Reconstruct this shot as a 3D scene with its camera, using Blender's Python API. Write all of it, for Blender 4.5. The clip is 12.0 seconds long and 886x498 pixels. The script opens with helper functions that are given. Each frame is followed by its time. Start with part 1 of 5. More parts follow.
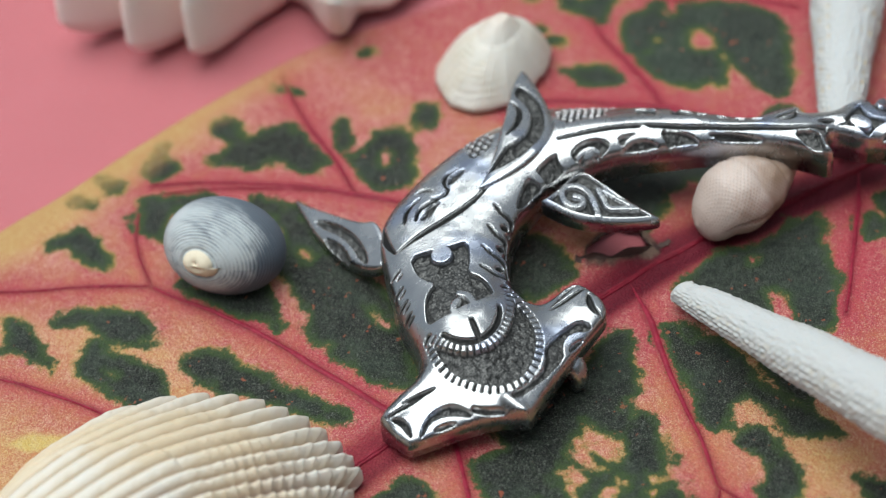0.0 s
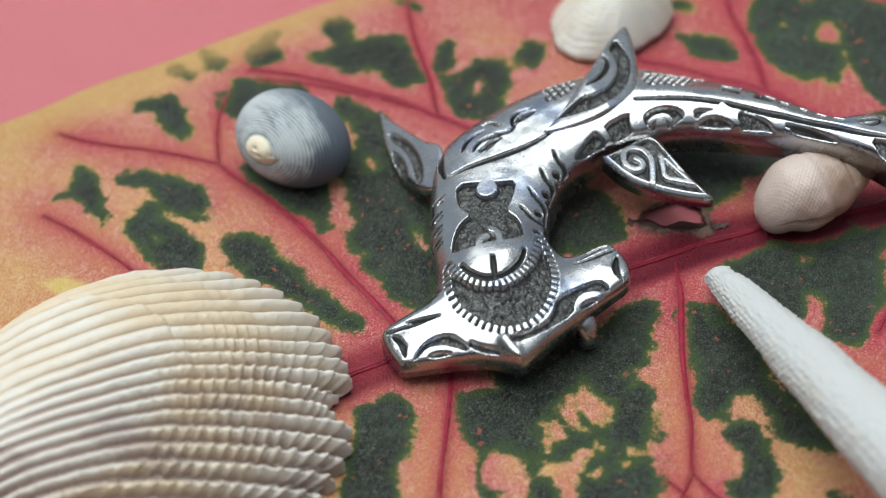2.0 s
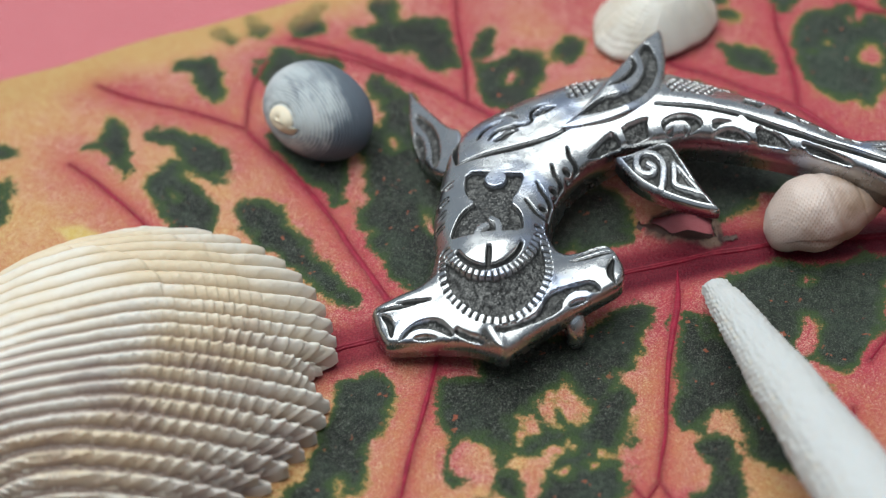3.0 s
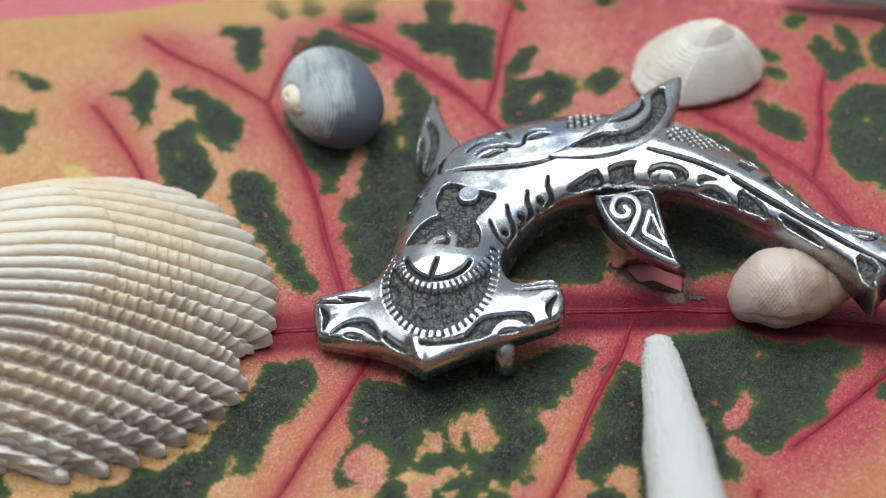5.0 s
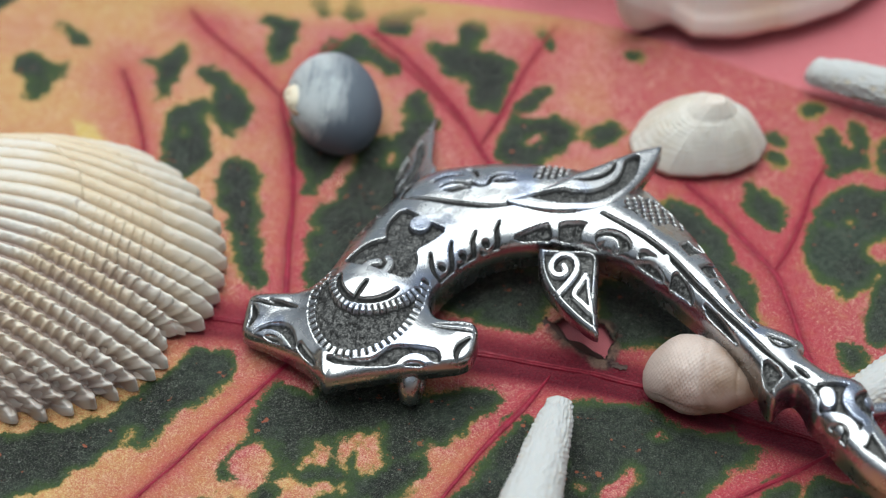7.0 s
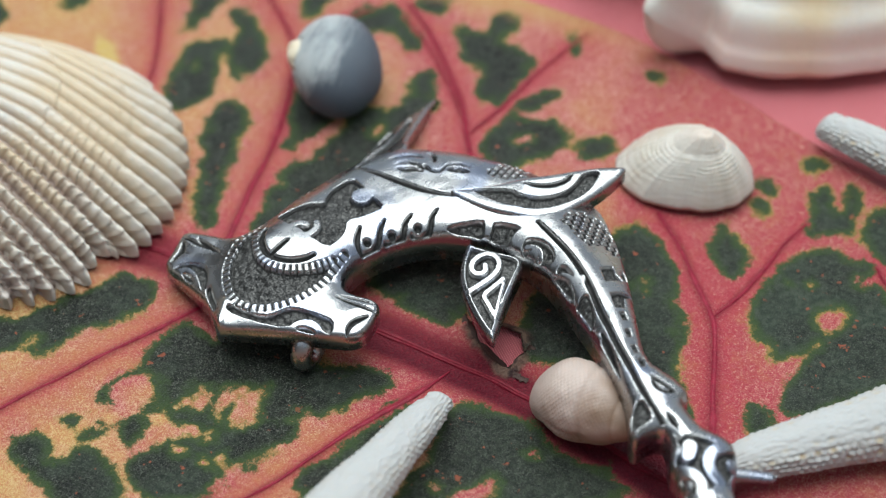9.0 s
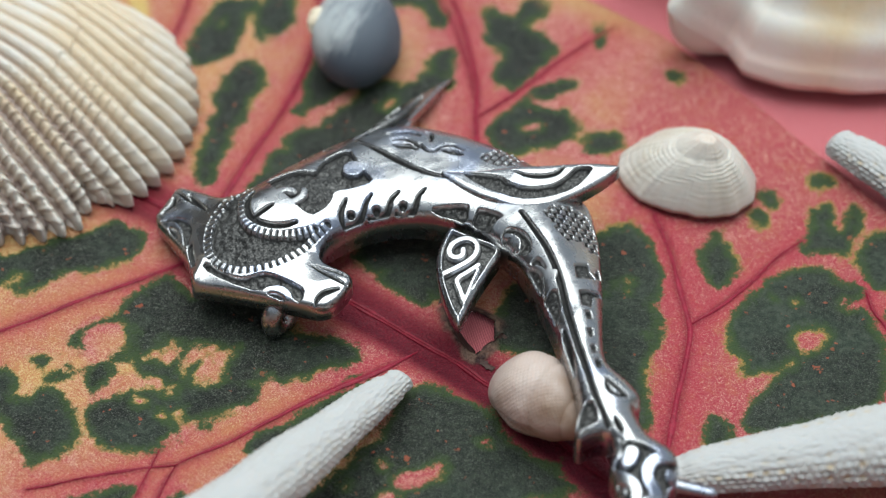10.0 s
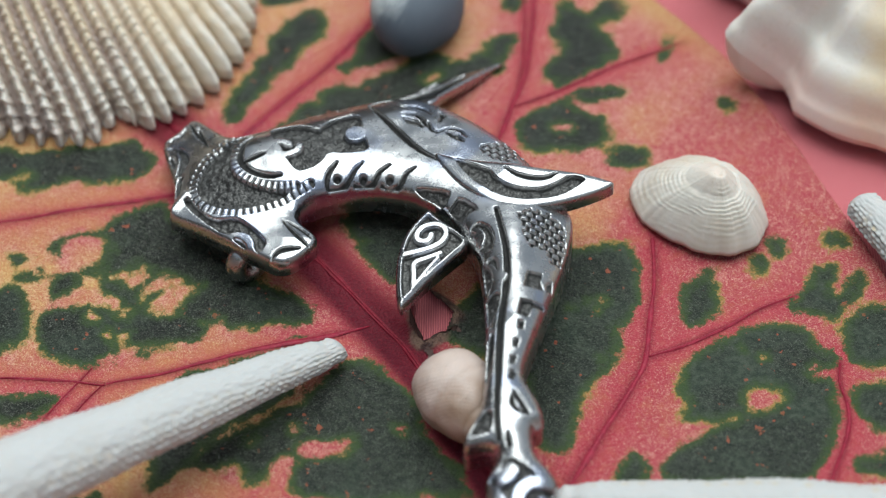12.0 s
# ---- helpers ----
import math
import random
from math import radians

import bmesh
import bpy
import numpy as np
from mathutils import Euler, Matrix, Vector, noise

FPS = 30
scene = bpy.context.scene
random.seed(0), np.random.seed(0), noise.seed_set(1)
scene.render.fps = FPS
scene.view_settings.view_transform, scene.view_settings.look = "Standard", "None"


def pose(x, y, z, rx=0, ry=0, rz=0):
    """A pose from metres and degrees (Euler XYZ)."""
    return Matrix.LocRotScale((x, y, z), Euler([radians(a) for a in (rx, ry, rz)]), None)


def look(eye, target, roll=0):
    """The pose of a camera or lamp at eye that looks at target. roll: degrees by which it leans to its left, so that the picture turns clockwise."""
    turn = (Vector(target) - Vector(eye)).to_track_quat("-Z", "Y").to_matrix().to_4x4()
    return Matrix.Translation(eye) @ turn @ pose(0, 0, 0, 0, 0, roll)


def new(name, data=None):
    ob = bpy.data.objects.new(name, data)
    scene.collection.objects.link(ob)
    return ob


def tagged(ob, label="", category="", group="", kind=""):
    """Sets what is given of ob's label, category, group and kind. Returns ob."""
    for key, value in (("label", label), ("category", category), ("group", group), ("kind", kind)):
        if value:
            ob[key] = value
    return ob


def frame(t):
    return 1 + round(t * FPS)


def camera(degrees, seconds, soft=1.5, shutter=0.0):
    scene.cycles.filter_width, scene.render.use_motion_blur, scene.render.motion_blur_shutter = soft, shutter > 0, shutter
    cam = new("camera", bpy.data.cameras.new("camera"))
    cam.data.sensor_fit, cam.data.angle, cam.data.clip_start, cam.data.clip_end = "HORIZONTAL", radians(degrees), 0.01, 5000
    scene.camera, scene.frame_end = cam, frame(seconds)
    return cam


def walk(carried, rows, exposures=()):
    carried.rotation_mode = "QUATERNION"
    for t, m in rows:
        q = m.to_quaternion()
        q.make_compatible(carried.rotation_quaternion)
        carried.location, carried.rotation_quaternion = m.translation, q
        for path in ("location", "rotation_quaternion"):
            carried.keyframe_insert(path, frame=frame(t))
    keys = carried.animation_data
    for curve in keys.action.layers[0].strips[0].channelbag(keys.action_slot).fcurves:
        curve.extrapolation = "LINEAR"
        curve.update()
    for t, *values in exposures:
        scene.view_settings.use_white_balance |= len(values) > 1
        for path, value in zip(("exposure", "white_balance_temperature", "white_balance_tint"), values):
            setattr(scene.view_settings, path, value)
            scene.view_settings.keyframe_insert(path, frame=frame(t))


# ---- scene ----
CM = 0.01  # lengths below are in centimetres

cam = camera(24.51, 12.0, soft=1.25)
cam.data.dof.use_dof = True
cam.data.dof.focus_distance = 0.158
cam.data.dof.aperture_fstop = 23.0

# seconds, eye in cm, yaw, pitch, roll in degrees
PATH = [
    (0, -6.745, -9.817, 12.185, -38.36, -46.44, -6.68),
    (0.5, -6.380, -10.250, 12.002, -35.20, -46.36, -6.10),
    (1, -6.018, -10.493, 11.990, -32.52, -46.86, -5.23),
    (1.5, -5.431, -10.903, 12.028, -28.55, -47.19, -5.33),
    (2, -5.010, -11.227, 11.981, -24.88, -47.04, -4.63),
    (2.5, -4.466, -11.533, 11.989, -21.40, -47.13, -4.38),
    (3, -3.890, -11.799, 12.019, -18.17, -47.23, -3.93),
    (5, -1.014, -12.399, 12.001, -4.36, -46.95, -3.39),
    (5.5, -0.413, -12.398, 12.196, -1.62, -47.31, -2.63),
    (6, 0.345, -12.421, 12.381, 1.61, -47.35, -2.11),
    (6.5, 1.076, -12.352, 12.493, 4.89, -47.55, -1.80),
    (7, 1.884, -12.224, 12.639, 8.41, -47.94, -1.83),
    (7.2, 2.372, -12.263, 12.641, 10.38, -47.66, -2.41),
    (8.8, 4.986, -11.397, 12.549, 22.80, -48.10, -2.23),
    (9, 5.232, -11.297, 12.414, 23.79, -47.84, -1.63),
    (9.5, 5.863, -10.978, 12.398, 27.07, -48.11, -1.31),
    (10, 6.504, -10.566, 12.473, 30.85, -48.70, -1.19),
    (10.5, 7.150, -10.098, 12.367, 34.64, -48.78, -1.12),
    (11, 7.768, -9.683, 12.319, 38.41, -48.79, -1.04),
    (11.5, 8.328, -9.068, 12.362, 42.77, -49.24, -1.70),
    (12, 8.957, -8.314, 12.421, 47.92, -49.56, -2.65),
]


def row_pose(x, y, z, yaw, pitch, roll):
    a, b = radians(yaw), radians(pitch)
    ahead = Vector((-math.sin(a) * math.cos(b), math.cos(a) * math.cos(b), math.sin(b)))
    eye = Vector((x, y, z)) * CM
    return look(eye, eye + ahead, roll)


walk(cam, [(r[0], row_pose(*r[1:])) for r in PATH], exposures=[(0, 0.30, 6100, 2), (12, 0.30, 6100, 2)])

# ---- world and light ----
world = bpy.data.worlds.new("world")
scene.world = world
world.use_nodes = True
wn = world.node_tree
sky = wn.nodes.new("ShaderNodeTexSky")
sky.sky_type, sky.sun_disc = "NISHITA", False
sky.sun_elevation, sky.sun_rotation = radians(76), radians(-27)
sky.air_density, sky.dust_density, sky.ozone_density = 1.0, 1.5, 0.5
haze = wn.nodes.new("ShaderNodeHueSaturation")  # thin cloud greys the blue
haze.inputs["Saturation"].default_value = 0.75
wn.links.new(sky.outputs["Color"], haze.inputs["Color"])
cloud = wn.nodes.new("ShaderNodeMix")
cloud.data_type = "RGBA"
cloud.inputs[0].default_value = 0.5
cloud.inputs[7].default_value = (5.2, 5.2, 5.25, 1.0)
wn.links.new(haze.outputs["Color"], cloud.inputs[6])
wn.links.new(cloud.outputs[2], wn.nodes["Background"].inputs["Color"])
wn.nodes["Background"].inputs["Strength"].default_value = 0.080

# thin cloud: a wide, soft sun from the north
sun = bpy.data.lights.new("sun", "SUN")
sun.energy, sun.angle, sun.color = 2.95, radians(60), (1.0, 0.985, 0.96)
sun_ob = new("sun", sun)
sun_ob.matrix_world = look((-0.11, 0.22, 0.97), (0, 0, 0))

# ---- mesh helpers ----
def mesh_of(name, verts, faces, attrs=(), smooth=True):
    me = bpy.data.meshes.new(name)
    v = np.asarray(verts, float) * CM
    me.from_pydata(v.tolist(), [], faces.tolist() if isinstance(faces, np.ndarray) else faces)
    for key, values in attrs:
        a = me.attributes.new(key, "FLOAT", "POINT")
        a.data.foreach_set("value", np.asarray(values, np.float32).ravel())
    if smooth:
        me.polygons.foreach_set("use_smooth", [True] * len(me.polygons))
    me.update()
    return me


def place(name, me, material, parent=None, label=""):
    ob = new(name, me)
    me.materials.append(material)
    if parent is not None:
        ob.parent = parent
    if label:
        ob["label"] = label
    return ob


def empty(name, x, y, z):
    ob = new(name)
    ob.empty_display_size = 0.005
    ob.location = (x * CM, y * CM, z * CM)
    return ob


def grid_faces(n, m, wrap=False):
    """Quads of an n x m lattice of points, row by row; wrap: the last column joins the first."""
    i, j = np.meshgrid(np.arange(n - 1), np.arange(m if wrap else m - 1), indexing="ij")
    k = (j + 1) % m
    return np.stack([i * m + j, (i + 1) * m + j, (i + 1) * m + k, i * m + k], -1).reshape(-1, 4)


def lattice(ix, iy, seed):
    h = (ix * 374761393 + iy * 668265263 + seed * 974634777) & 0x7FFFFFFF
    h = ((h ^ (h >> 13)) * 1274126177) & 0x7FFFFFFF
    return ((h ^ (h >> 16)) & 0xFFFF) / 32767.5 - 1


def vnoise(x, y, seed=0):
    ix, iy = np.floor(x).astype(np.int64), np.floor(y).astype(np.int64)
    u, v = x - ix, y - iy
    u, v = u * u * (3 - 2 * u), v * v * (3 - 2 * v)
    a, b = lattice(ix, iy, seed), lattice(ix + 1, iy, seed)
    c, d = lattice(ix, iy + 1, seed), lattice(ix + 1, iy + 1, seed)
    return (a + (b - a) * u) * (1 - v) + (c + (d - c) * u) * v


def fbm(x, y, seed=0, octaves=4):
    return sum(vnoise(x * 2**o, y * 2**o, seed + 7 * o) / 2**o for o in range(octaves))


def step(a, b, x):
    t = np.clip((x - a) / (b - a), 0, 1)
    return t * t * (3 - 2 * t)


def to_line(x, y, pts):
    """Distance to a polyline, and how far along it, 0 to 1, the nearest place lies."""
    best, along = np.full(np.shape(x), 1e9), np.zeros(np.shape(x))
    pts = np.asarray(pts, float)
    lens = np.hypot(*np.diff(pts, axis=0).T)
    total, done = lens.sum(), 0.0
    for (ax, ay), (bx, by), ln in zip(pts[:-1], pts[1:], lens):
        dx, dy = bx - ax, by - ay
        s = np.clip(((x - ax) * dx + (y - ay) * dy) / (dx * dx + dy * dy + 1e-12), 0, 1)
        d = np.hypot(x - ax - s * dx, y - ay - s * dy)
        near = d < best
        best, along = np.where(near, d, best), np.where(near, (done + s * ln) / total, along)
        done += ln
    return best, along


def inside(x, y, pts):
    """Signed distance to a closed outline, positive inside."""
    pts = np.asarray(pts, float)
    d, _ = to_line(x, y, np.vstack([pts, pts[:1]]))
    odd = np.zeros(np.shape(x), bool)
    for (ax, ay), (bx, by) in zip(pts, np.roll(pts, -1, 0)):
        if ay != by:
            odd ^= ((ay > y) != (by > y)) & (x < (bx - ax) * (y - ay) / (by - ay) + ax)
    return np.where(odd, d, -d)


def rounded(pts, rounds=3, closed=True):
    """Corner cutting: turns a coarse outline into a smooth one."""
    p = np.asarray(pts, float)
    for _ in range(rounds):
        q = np.roll(p, -1, 0) if closed else p[1:]
        base = p if closed else p[:-1]
        new_p = np.stack([base * 0.75 + q * 0.25, base * 0.25 + q * 0.75], 1).reshape(-1, 2)
        p = new_p if closed else np.vstack([p[:1], new_p, p[-1:]])
    return p


# ---- materials ----
class Nodes:
    """A small writer of node materials."""

    def __init__(self, name):
        self.mat = bpy.data.materials.new(name)
        self.mat.use_nodes = True
        self.tree = self.mat.node_tree
        self.bsdf = self.tree.nodes["Principled BSDF"]
        self.coord = self.tree.nodes.new("ShaderNodeTexCoord").outputs["Object"]

    def link(self, a, b):
        self.tree.links.new(a, b)

    def feed(self, socket, value):
        if isinstance(value, bpy.types.NodeSocket):
            self.link(value, socket)
        else:
            socket.default_value = value

    def attr(self, key):
        n = self.tree.nodes.new("ShaderNodeAttribute")
        n.attribute_name = key
        return n.outputs["Fac"]

    def noise(self, millimetres, detail=4.0, rough=0.55, warp=0.0):
        n = self.tree.nodes.new("ShaderNodeTexNoise")
        n.inputs["Scale"].default_value = 1000.0 / millimetres
        n.inputs["Detail"].default_value, n.inputs["Roughness"].default_value = detail, rough
        n.inputs["Distortion"].default_value = warp
        self.link(self.coord, n.inputs["Vector"])
        return n.outputs["Fac"]

    def cells(self, millimetres):
        n = self.tree.nodes.new("ShaderNodeTexVoronoi")
        n.inputs["Scale"].default_value = 1000.0 / millimetres
        self.link(self.coord, n.inputs["Vector"])
        return n.outputs["Distance"]

    def math(self, op, a, b=0.0, clamp=False):
        n = self.tree.nodes.new("ShaderNodeMath")
        n.operation, n.use_clamp = op, clamp
        self.feed(n.inputs[0], a)
        self.feed(n.inputs[1], b)
        return n.outputs[0]

    def span(self, value, a, b, c=0.0, d=1.0, smooth=True):
        n = self.tree.nodes.new("ShaderNodeMapRange")
        n.interpolation_type = "SMOOTHSTEP" if smooth else "LINEAR"
        for i, v in enumerate((value, a, b, c, d)):
            self.feed(n.inputs[i], v)
        return n.outputs[0]

    def mix(self, fac, a, b):
        n = self.tree.nodes.new("ShaderNodeMix")
        n.data_type = "RGBA"
        self.feed(n.inputs[0], fac)
        for socket, v in ((n.inputs[6], a), (n.inputs[7], b)):
            self.feed(socket, (*v, 1.0) if isinstance(v, tuple) and len(v) == 3 else v)
        return n.outputs[2]

    def bump(self, height, depth_mm, strength=1.0):
        n = self.tree.nodes.new("ShaderNodeBump")
        n.inputs["Strength"].default_value = strength
        n.inputs["Distance"].default_value = depth_mm / 1000.0
        self.link(height, n.inputs["Height"])
        self.link(n.outputs["Normal"], self.bsdf.inputs["Normal"])

    def done(self, color, rough=0.5, metal=0.0, spec=0.5, sub=0.0):
        b = self.bsdf.inputs
        self.feed(b["Base Color"], (*color, 1.0) if isinstance(color, tuple) else color)
        self.feed(b["Roughness"], rough)
        self.feed(b["Metallic"], metal)
        b["Specular IOR Level"].default_value = spec
        if sub:
            b["Subsurface Weight"].default_value = sub
            b["Subsurface Radius"].default_value = (0.0012, 0.0008, 0.0006)
        return self.mat


def leaf_material():
    n = Nodes("croton_leaf")
    fine, mid = n.noise(0.16, 3.0, 0.7), n.noise(1.3, 5.0, 0.65)
    grain, big = n.noise(0.34, 2.0, 0.75, 1.5), n.noise(6.0, 3.0)
    spot, speck = n.noise(0.55, 4.0, 0.7), n.noise(0.20, 2.0, 0.6, 2.5)
    bend = lambda value, size: n.math("MULTIPLY", n.math("SUBTRACT", value, 0.5), size)
    g = n.math("ADD", n.attr("green"), n.math("ADD", bend(mid, 0.13), n.math("ADD", bend(spot, 0.10), bend(grain, 0.10))))
    orange = n.math("ADD", n.attr("orange"), n.math("ADD", bend(mid, 1.1), n.math("ADD", bend(big, 0.8), bend(spot, 0.7))), clamp=True)
    # crimson ground under pale flecks: many and tan between the veins, few beside them
    vein, core, flush = n.attr("vein"), n.attr("core"), n.attr("flush")
    few = n.math("ADD", n.math("MULTIPLY", n.math("ADD", flush, n.attr("crimson")), 0.10), n.math("ADD", bend(mid, 0.24), bend(spot, 0.30)))
    fleck = n.span(n.math("SUBTRACT", speck, few), 0.468, 0.590)
    ground = n.mix(n.math("MULTIPLY", orange, 0.75), n.mix(fine, (0.28, 0.018, 0.038), (0.40, 0.056, 0.074)), (0.49, 0.245, 0.085))
    base = n.mix(fleck, ground, n.mix(orange, (0.58, 0.29, 0.22), (0.58, 0.43, 0.175)))
    # gloss sparkle on the reds, painted into the colour as tiny pale dots
    glint = n.span(n.noise(0.12, 2.0, 0.6, 1.0), 0.565, 0.66, 0.0, 0.75)
    base = n.mix(glint, base, n.mix(orange, (0.66, 0.40, 0.32), (0.66, 0.50, 0.25)))
    halo = n.mix(n.span(fine, 0.36, 0.66), (0.32, 0.016, 0.040), (0.47, 0.065, 0.084))
    base = n.mix(n.math("MULTIPLY", vein, n.span(spot, 0.25, 0.7, 1.0, 0.72)), base, halo)
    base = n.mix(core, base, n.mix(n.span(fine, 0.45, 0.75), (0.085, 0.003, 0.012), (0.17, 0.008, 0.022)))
    rim = n.math("MULTIPLY", n.span(g, -0.045, -0.006), n.span(flush, 0.25, 0.75, 1.0, 0.1))
    base = n.mix(n.math("MULTIPLY", n.math("MULTIPLY", rim, n.span(orange, 0.15, 0.75, 1.0, 0.45)), n.span(big, 0.40, 0.60, 0.08, 0.75)), base, n.mix(n.span(grain, 0.4, 0.6), (0.34, 0.26, 0.055), (0.22, 0.22, 0.040)))
    green = n.mix(n.span(mid, 0.35, 0.65), (0.002, 0.003, 0.0025), (0.008, 0.011, 0.007))
    green = n.mix(n.span(spot, 0.44, 0.66, 0.0, 0.8), green, (0.019, 0.027, 0.016))
    green = n.mix(n.span(fine, 0.54, 0.72, 0.0, 0.55), green, (0.040, 0.046, 0.034))
    # the greens' sparkle is painted too, as pale specks
    green = n.mix(n.span(speck, 0.56, 0.63, 0.0, 0.8), green, (0.17, 0.175, 0.15))
    # random paler patches; by crimson, sheen painted into the greens on the right
    green = n.mix(n.math("ADD", n.span(big, 0.46, 0.64, 0.0, 0.5), n.math("MULTIPLY", n.attr("crimson"), 0.45), clamp=True), green, n.mix(n.span(spot, 0.35, 0.65), (0.020, 0.034, 0.022), (0.062, 0.078, 0.056)))
    green = n.mix(n.span(n.noise(0.8, 2.0, 0.5), 0.680, 0.725, 0.0, 0.85), green, n.mix(fine, (0.22, 0.045, 0.030), (0.36, 0.12, 0.06)))
    edge_green = n.mix(n.span(g, 0.0, 0.11), (0.042, 0.072, 0.020), green)
    base = n.mix(n.span(g, -0.020, 0.022), base, edge_green)
    margin = n.math("MULTIPLY", n.attr("margin"), n.span(mid, 0.25, 0.75, 1.0, 0.55))
    base = n.mix(n.math("MULTIPLY", margin, 0.8), base, n.mix(n.span(spot, 0.4, 0.6), (0.45, 0.25, 0.085), (0.50, 0.33, 0.13)))
    base = n.mix(n.math("MULTIPLY", n.attr("sallow"), 0.55), base, n.mix(n.span(spot, 0.4, 0.6), (0.58, 0.47, 0.10), (0.62, 0.54, 0.20)))
    base = n.mix(n.attr("dry"), base, n.mix(n.span(mid, 0.4, 0.6), (0.035, 0.022, 0.020), (0.17, 0.11, 0.08)))
    n.bump(n.math("ADD", n.math("MULTIPLY", fine, 1.0), n.math("MULTIPLY", n.cells(0.22), 0.8)), 0.13, 0.95)
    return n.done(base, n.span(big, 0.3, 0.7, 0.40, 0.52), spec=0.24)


def vein_material(name, dark, light):
    n = Nodes(name)
    fine, mid = n.noise(0.16, 3.0, 0.7), n.noise(1.0, 4.0, 0.65)
    base = n.mix(n.span(mid, 0.3, 0.7), dark, light)
    base = n.mix(n.span(fine, 0.52, 0.72, 0.0, 0.5), base, (0.40, 0.060, 0.072))
    n.bump(n.math("ADD", fine, n.math("MULTIPLY", mid, 0.6)), 0.08, 0.8)
    return n.done(base, 0.42, spec=0.25)


def silver_material():
    n = Nodes("oxidised_silver")
    fine, mid = n.noise(0.13, 3.0), n.noise(2.0, 5.0, 0.65)
    ox = n.math("ADD", n.attr("ox"), n.math("MULTIPLY", n.math("SUBTRACT", fine, 0.5), 0.35), clamp=True)
    black = n.span(ox, 0.84, 0.97)
    ox = n.span(ox, 0.25, 0.6)
    # broad bluish patches paint sky reflection into the silver; ox is the patina
    base = n.mix(ox, n.mix(n.span(n.noise(5.0, 2.0), 0.50, 0.66), n.mix(mid, (0.38, 0.38, 0.382), (0.50, 0.50, 0.498)), n.mix(mid, (0.34, 0.37, 0.45), (0.43, 0.46, 0.55))), n.mix(black, n.mix(n.span(fine, 0.40, 0.66), (0.036, 0.036, 0.035), (0.125, 0.123, 0.119)), n.mix(n.span(fine, 0.40, 0.66), (0.012, 0.012, 0.012), (0.045, 0.044, 0.043))))
    rough = n.math("ADD", n.span(mid, 0.3, 0.7, 0.22, 0.31), n.math("MULTIPLY", ox, 0.25))
    n.bump(n.math("ADD", n.math("MULTIPLY", fine, n.math("ADD", 0.15, ox)), n.math("MULTIPLY", n.noise(0.9, 3.0), 0.30)), 0.06, 0.5)
    return n.done(base, rough, metal=n.span(ox, 0, 1, 1.0, 0.75))


def shell_material(name, light, dark, grey=None, rough=0.45, spec=0.4, sub=0.15, grain=0.5):
    n = Nodes(name)
    mid, fine = n.noise(3.0, 4.0), n.noise(grain, 3.0)
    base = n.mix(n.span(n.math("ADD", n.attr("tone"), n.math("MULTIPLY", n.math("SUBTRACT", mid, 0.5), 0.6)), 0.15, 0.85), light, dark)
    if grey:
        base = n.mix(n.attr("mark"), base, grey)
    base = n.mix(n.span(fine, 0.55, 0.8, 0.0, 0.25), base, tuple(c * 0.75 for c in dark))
    n.bump(n.math("ADD", fine, n.math("MULTIPLY", n.noise(1.2), 0.5)), 0.06, 0.5)
    return n.done(base, rough, spec=spec, sub=sub)


def fabric_material():
    n = Nodes("pink_ribbed_fabric")
    w = n.tree.nodes.new("ShaderNodeTexWave")
    w.bands_direction = "DIAGONAL"
    w.inputs["Scale"].default_value = 1000.0 / 0.24 / 6.283 * 3.6
    w.inputs["Distortion"].default_value = 0.4
    n.link(n.coord, w.inputs["Vector"])
    thread = n.noise(0.15, 2.0)
    base = n.mix(n.span(w.outputs["Fac"], 0.2, 0.9), (0.46, 0.095, 0.115), (0.65, 0.195, 0.212))
    base = n.mix(n.span(n.noise(9.0), 0.35, 0.7, 0.0, 0.3), base, (0.62, 0.165, 0.19))
    n.bump(n.math("ADD", w.outputs["Fac"], n.math("MULTIPLY", thread, 0.4)), 0.09, 0.8)
    n.bsdf.inputs["Sheen Weight"].default_value = 0.25
    return n.done(base, 0.62, spec=0.3)


def plain_material(name, color, rough=0.7, size=40.0):
    n = Nodes(name)
    base = n.mix(n.span(n.noise(size), 0.3, 0.7), color, tuple(c * 0.9 for c in color))
    n.bump(n.noise(size / 20), 0.3, 0.3)
    return n.done(base, rough)


LEAF, SILVER, FABRIC = leaf_material(), silver_material(), fabric_material()
MIDRIB = vein_material("crimson_midrib", (0.13, 0.004, 0.015), (0.22, 0.010, 0.028))
VEIN = vein_material("crimson_leaf_vein", (0.18, 0.005, 0.021), (0.28, 0.013, 0.038))
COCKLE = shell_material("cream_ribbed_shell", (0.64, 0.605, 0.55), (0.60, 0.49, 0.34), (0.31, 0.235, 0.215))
GREYSHELL = shell_material("slate_grey_shell", (0.44, 0.47, 0.48), (0.10, 0.118, 0.145), (0.70, 0.61, 0.46), rough=0.58, spec=0.3, grain=0.18)
CAPSHELL = shell_material("chalky_cream_shell", (0.63, 0.59, 0.53), (0.54, 0.48, 0.385), (0.62, 0.50, 0.42))
SNAIL = shell_material("pinkish_snail_shell", (0.52, 0.42, 0.37), (0.36, 0.255, 0.20), (0.24, 0.155, 0.10), grain=0.25)
CONCH = shell_material("glossy_cream_conch", (0.80, 0.76, 0.70), (0.80, 0.63, 0.39), (0.80, 0.54, 0.48), rough=0.3, spec=0.5)
STAR = shell_material("bleached_white_starfish", (0.485, 0.485, 0.48), (0.44, 0.43, 0.405), (0.50, 0.40, 0.25), rough=0.75, spec=0.2, grain=0.3)
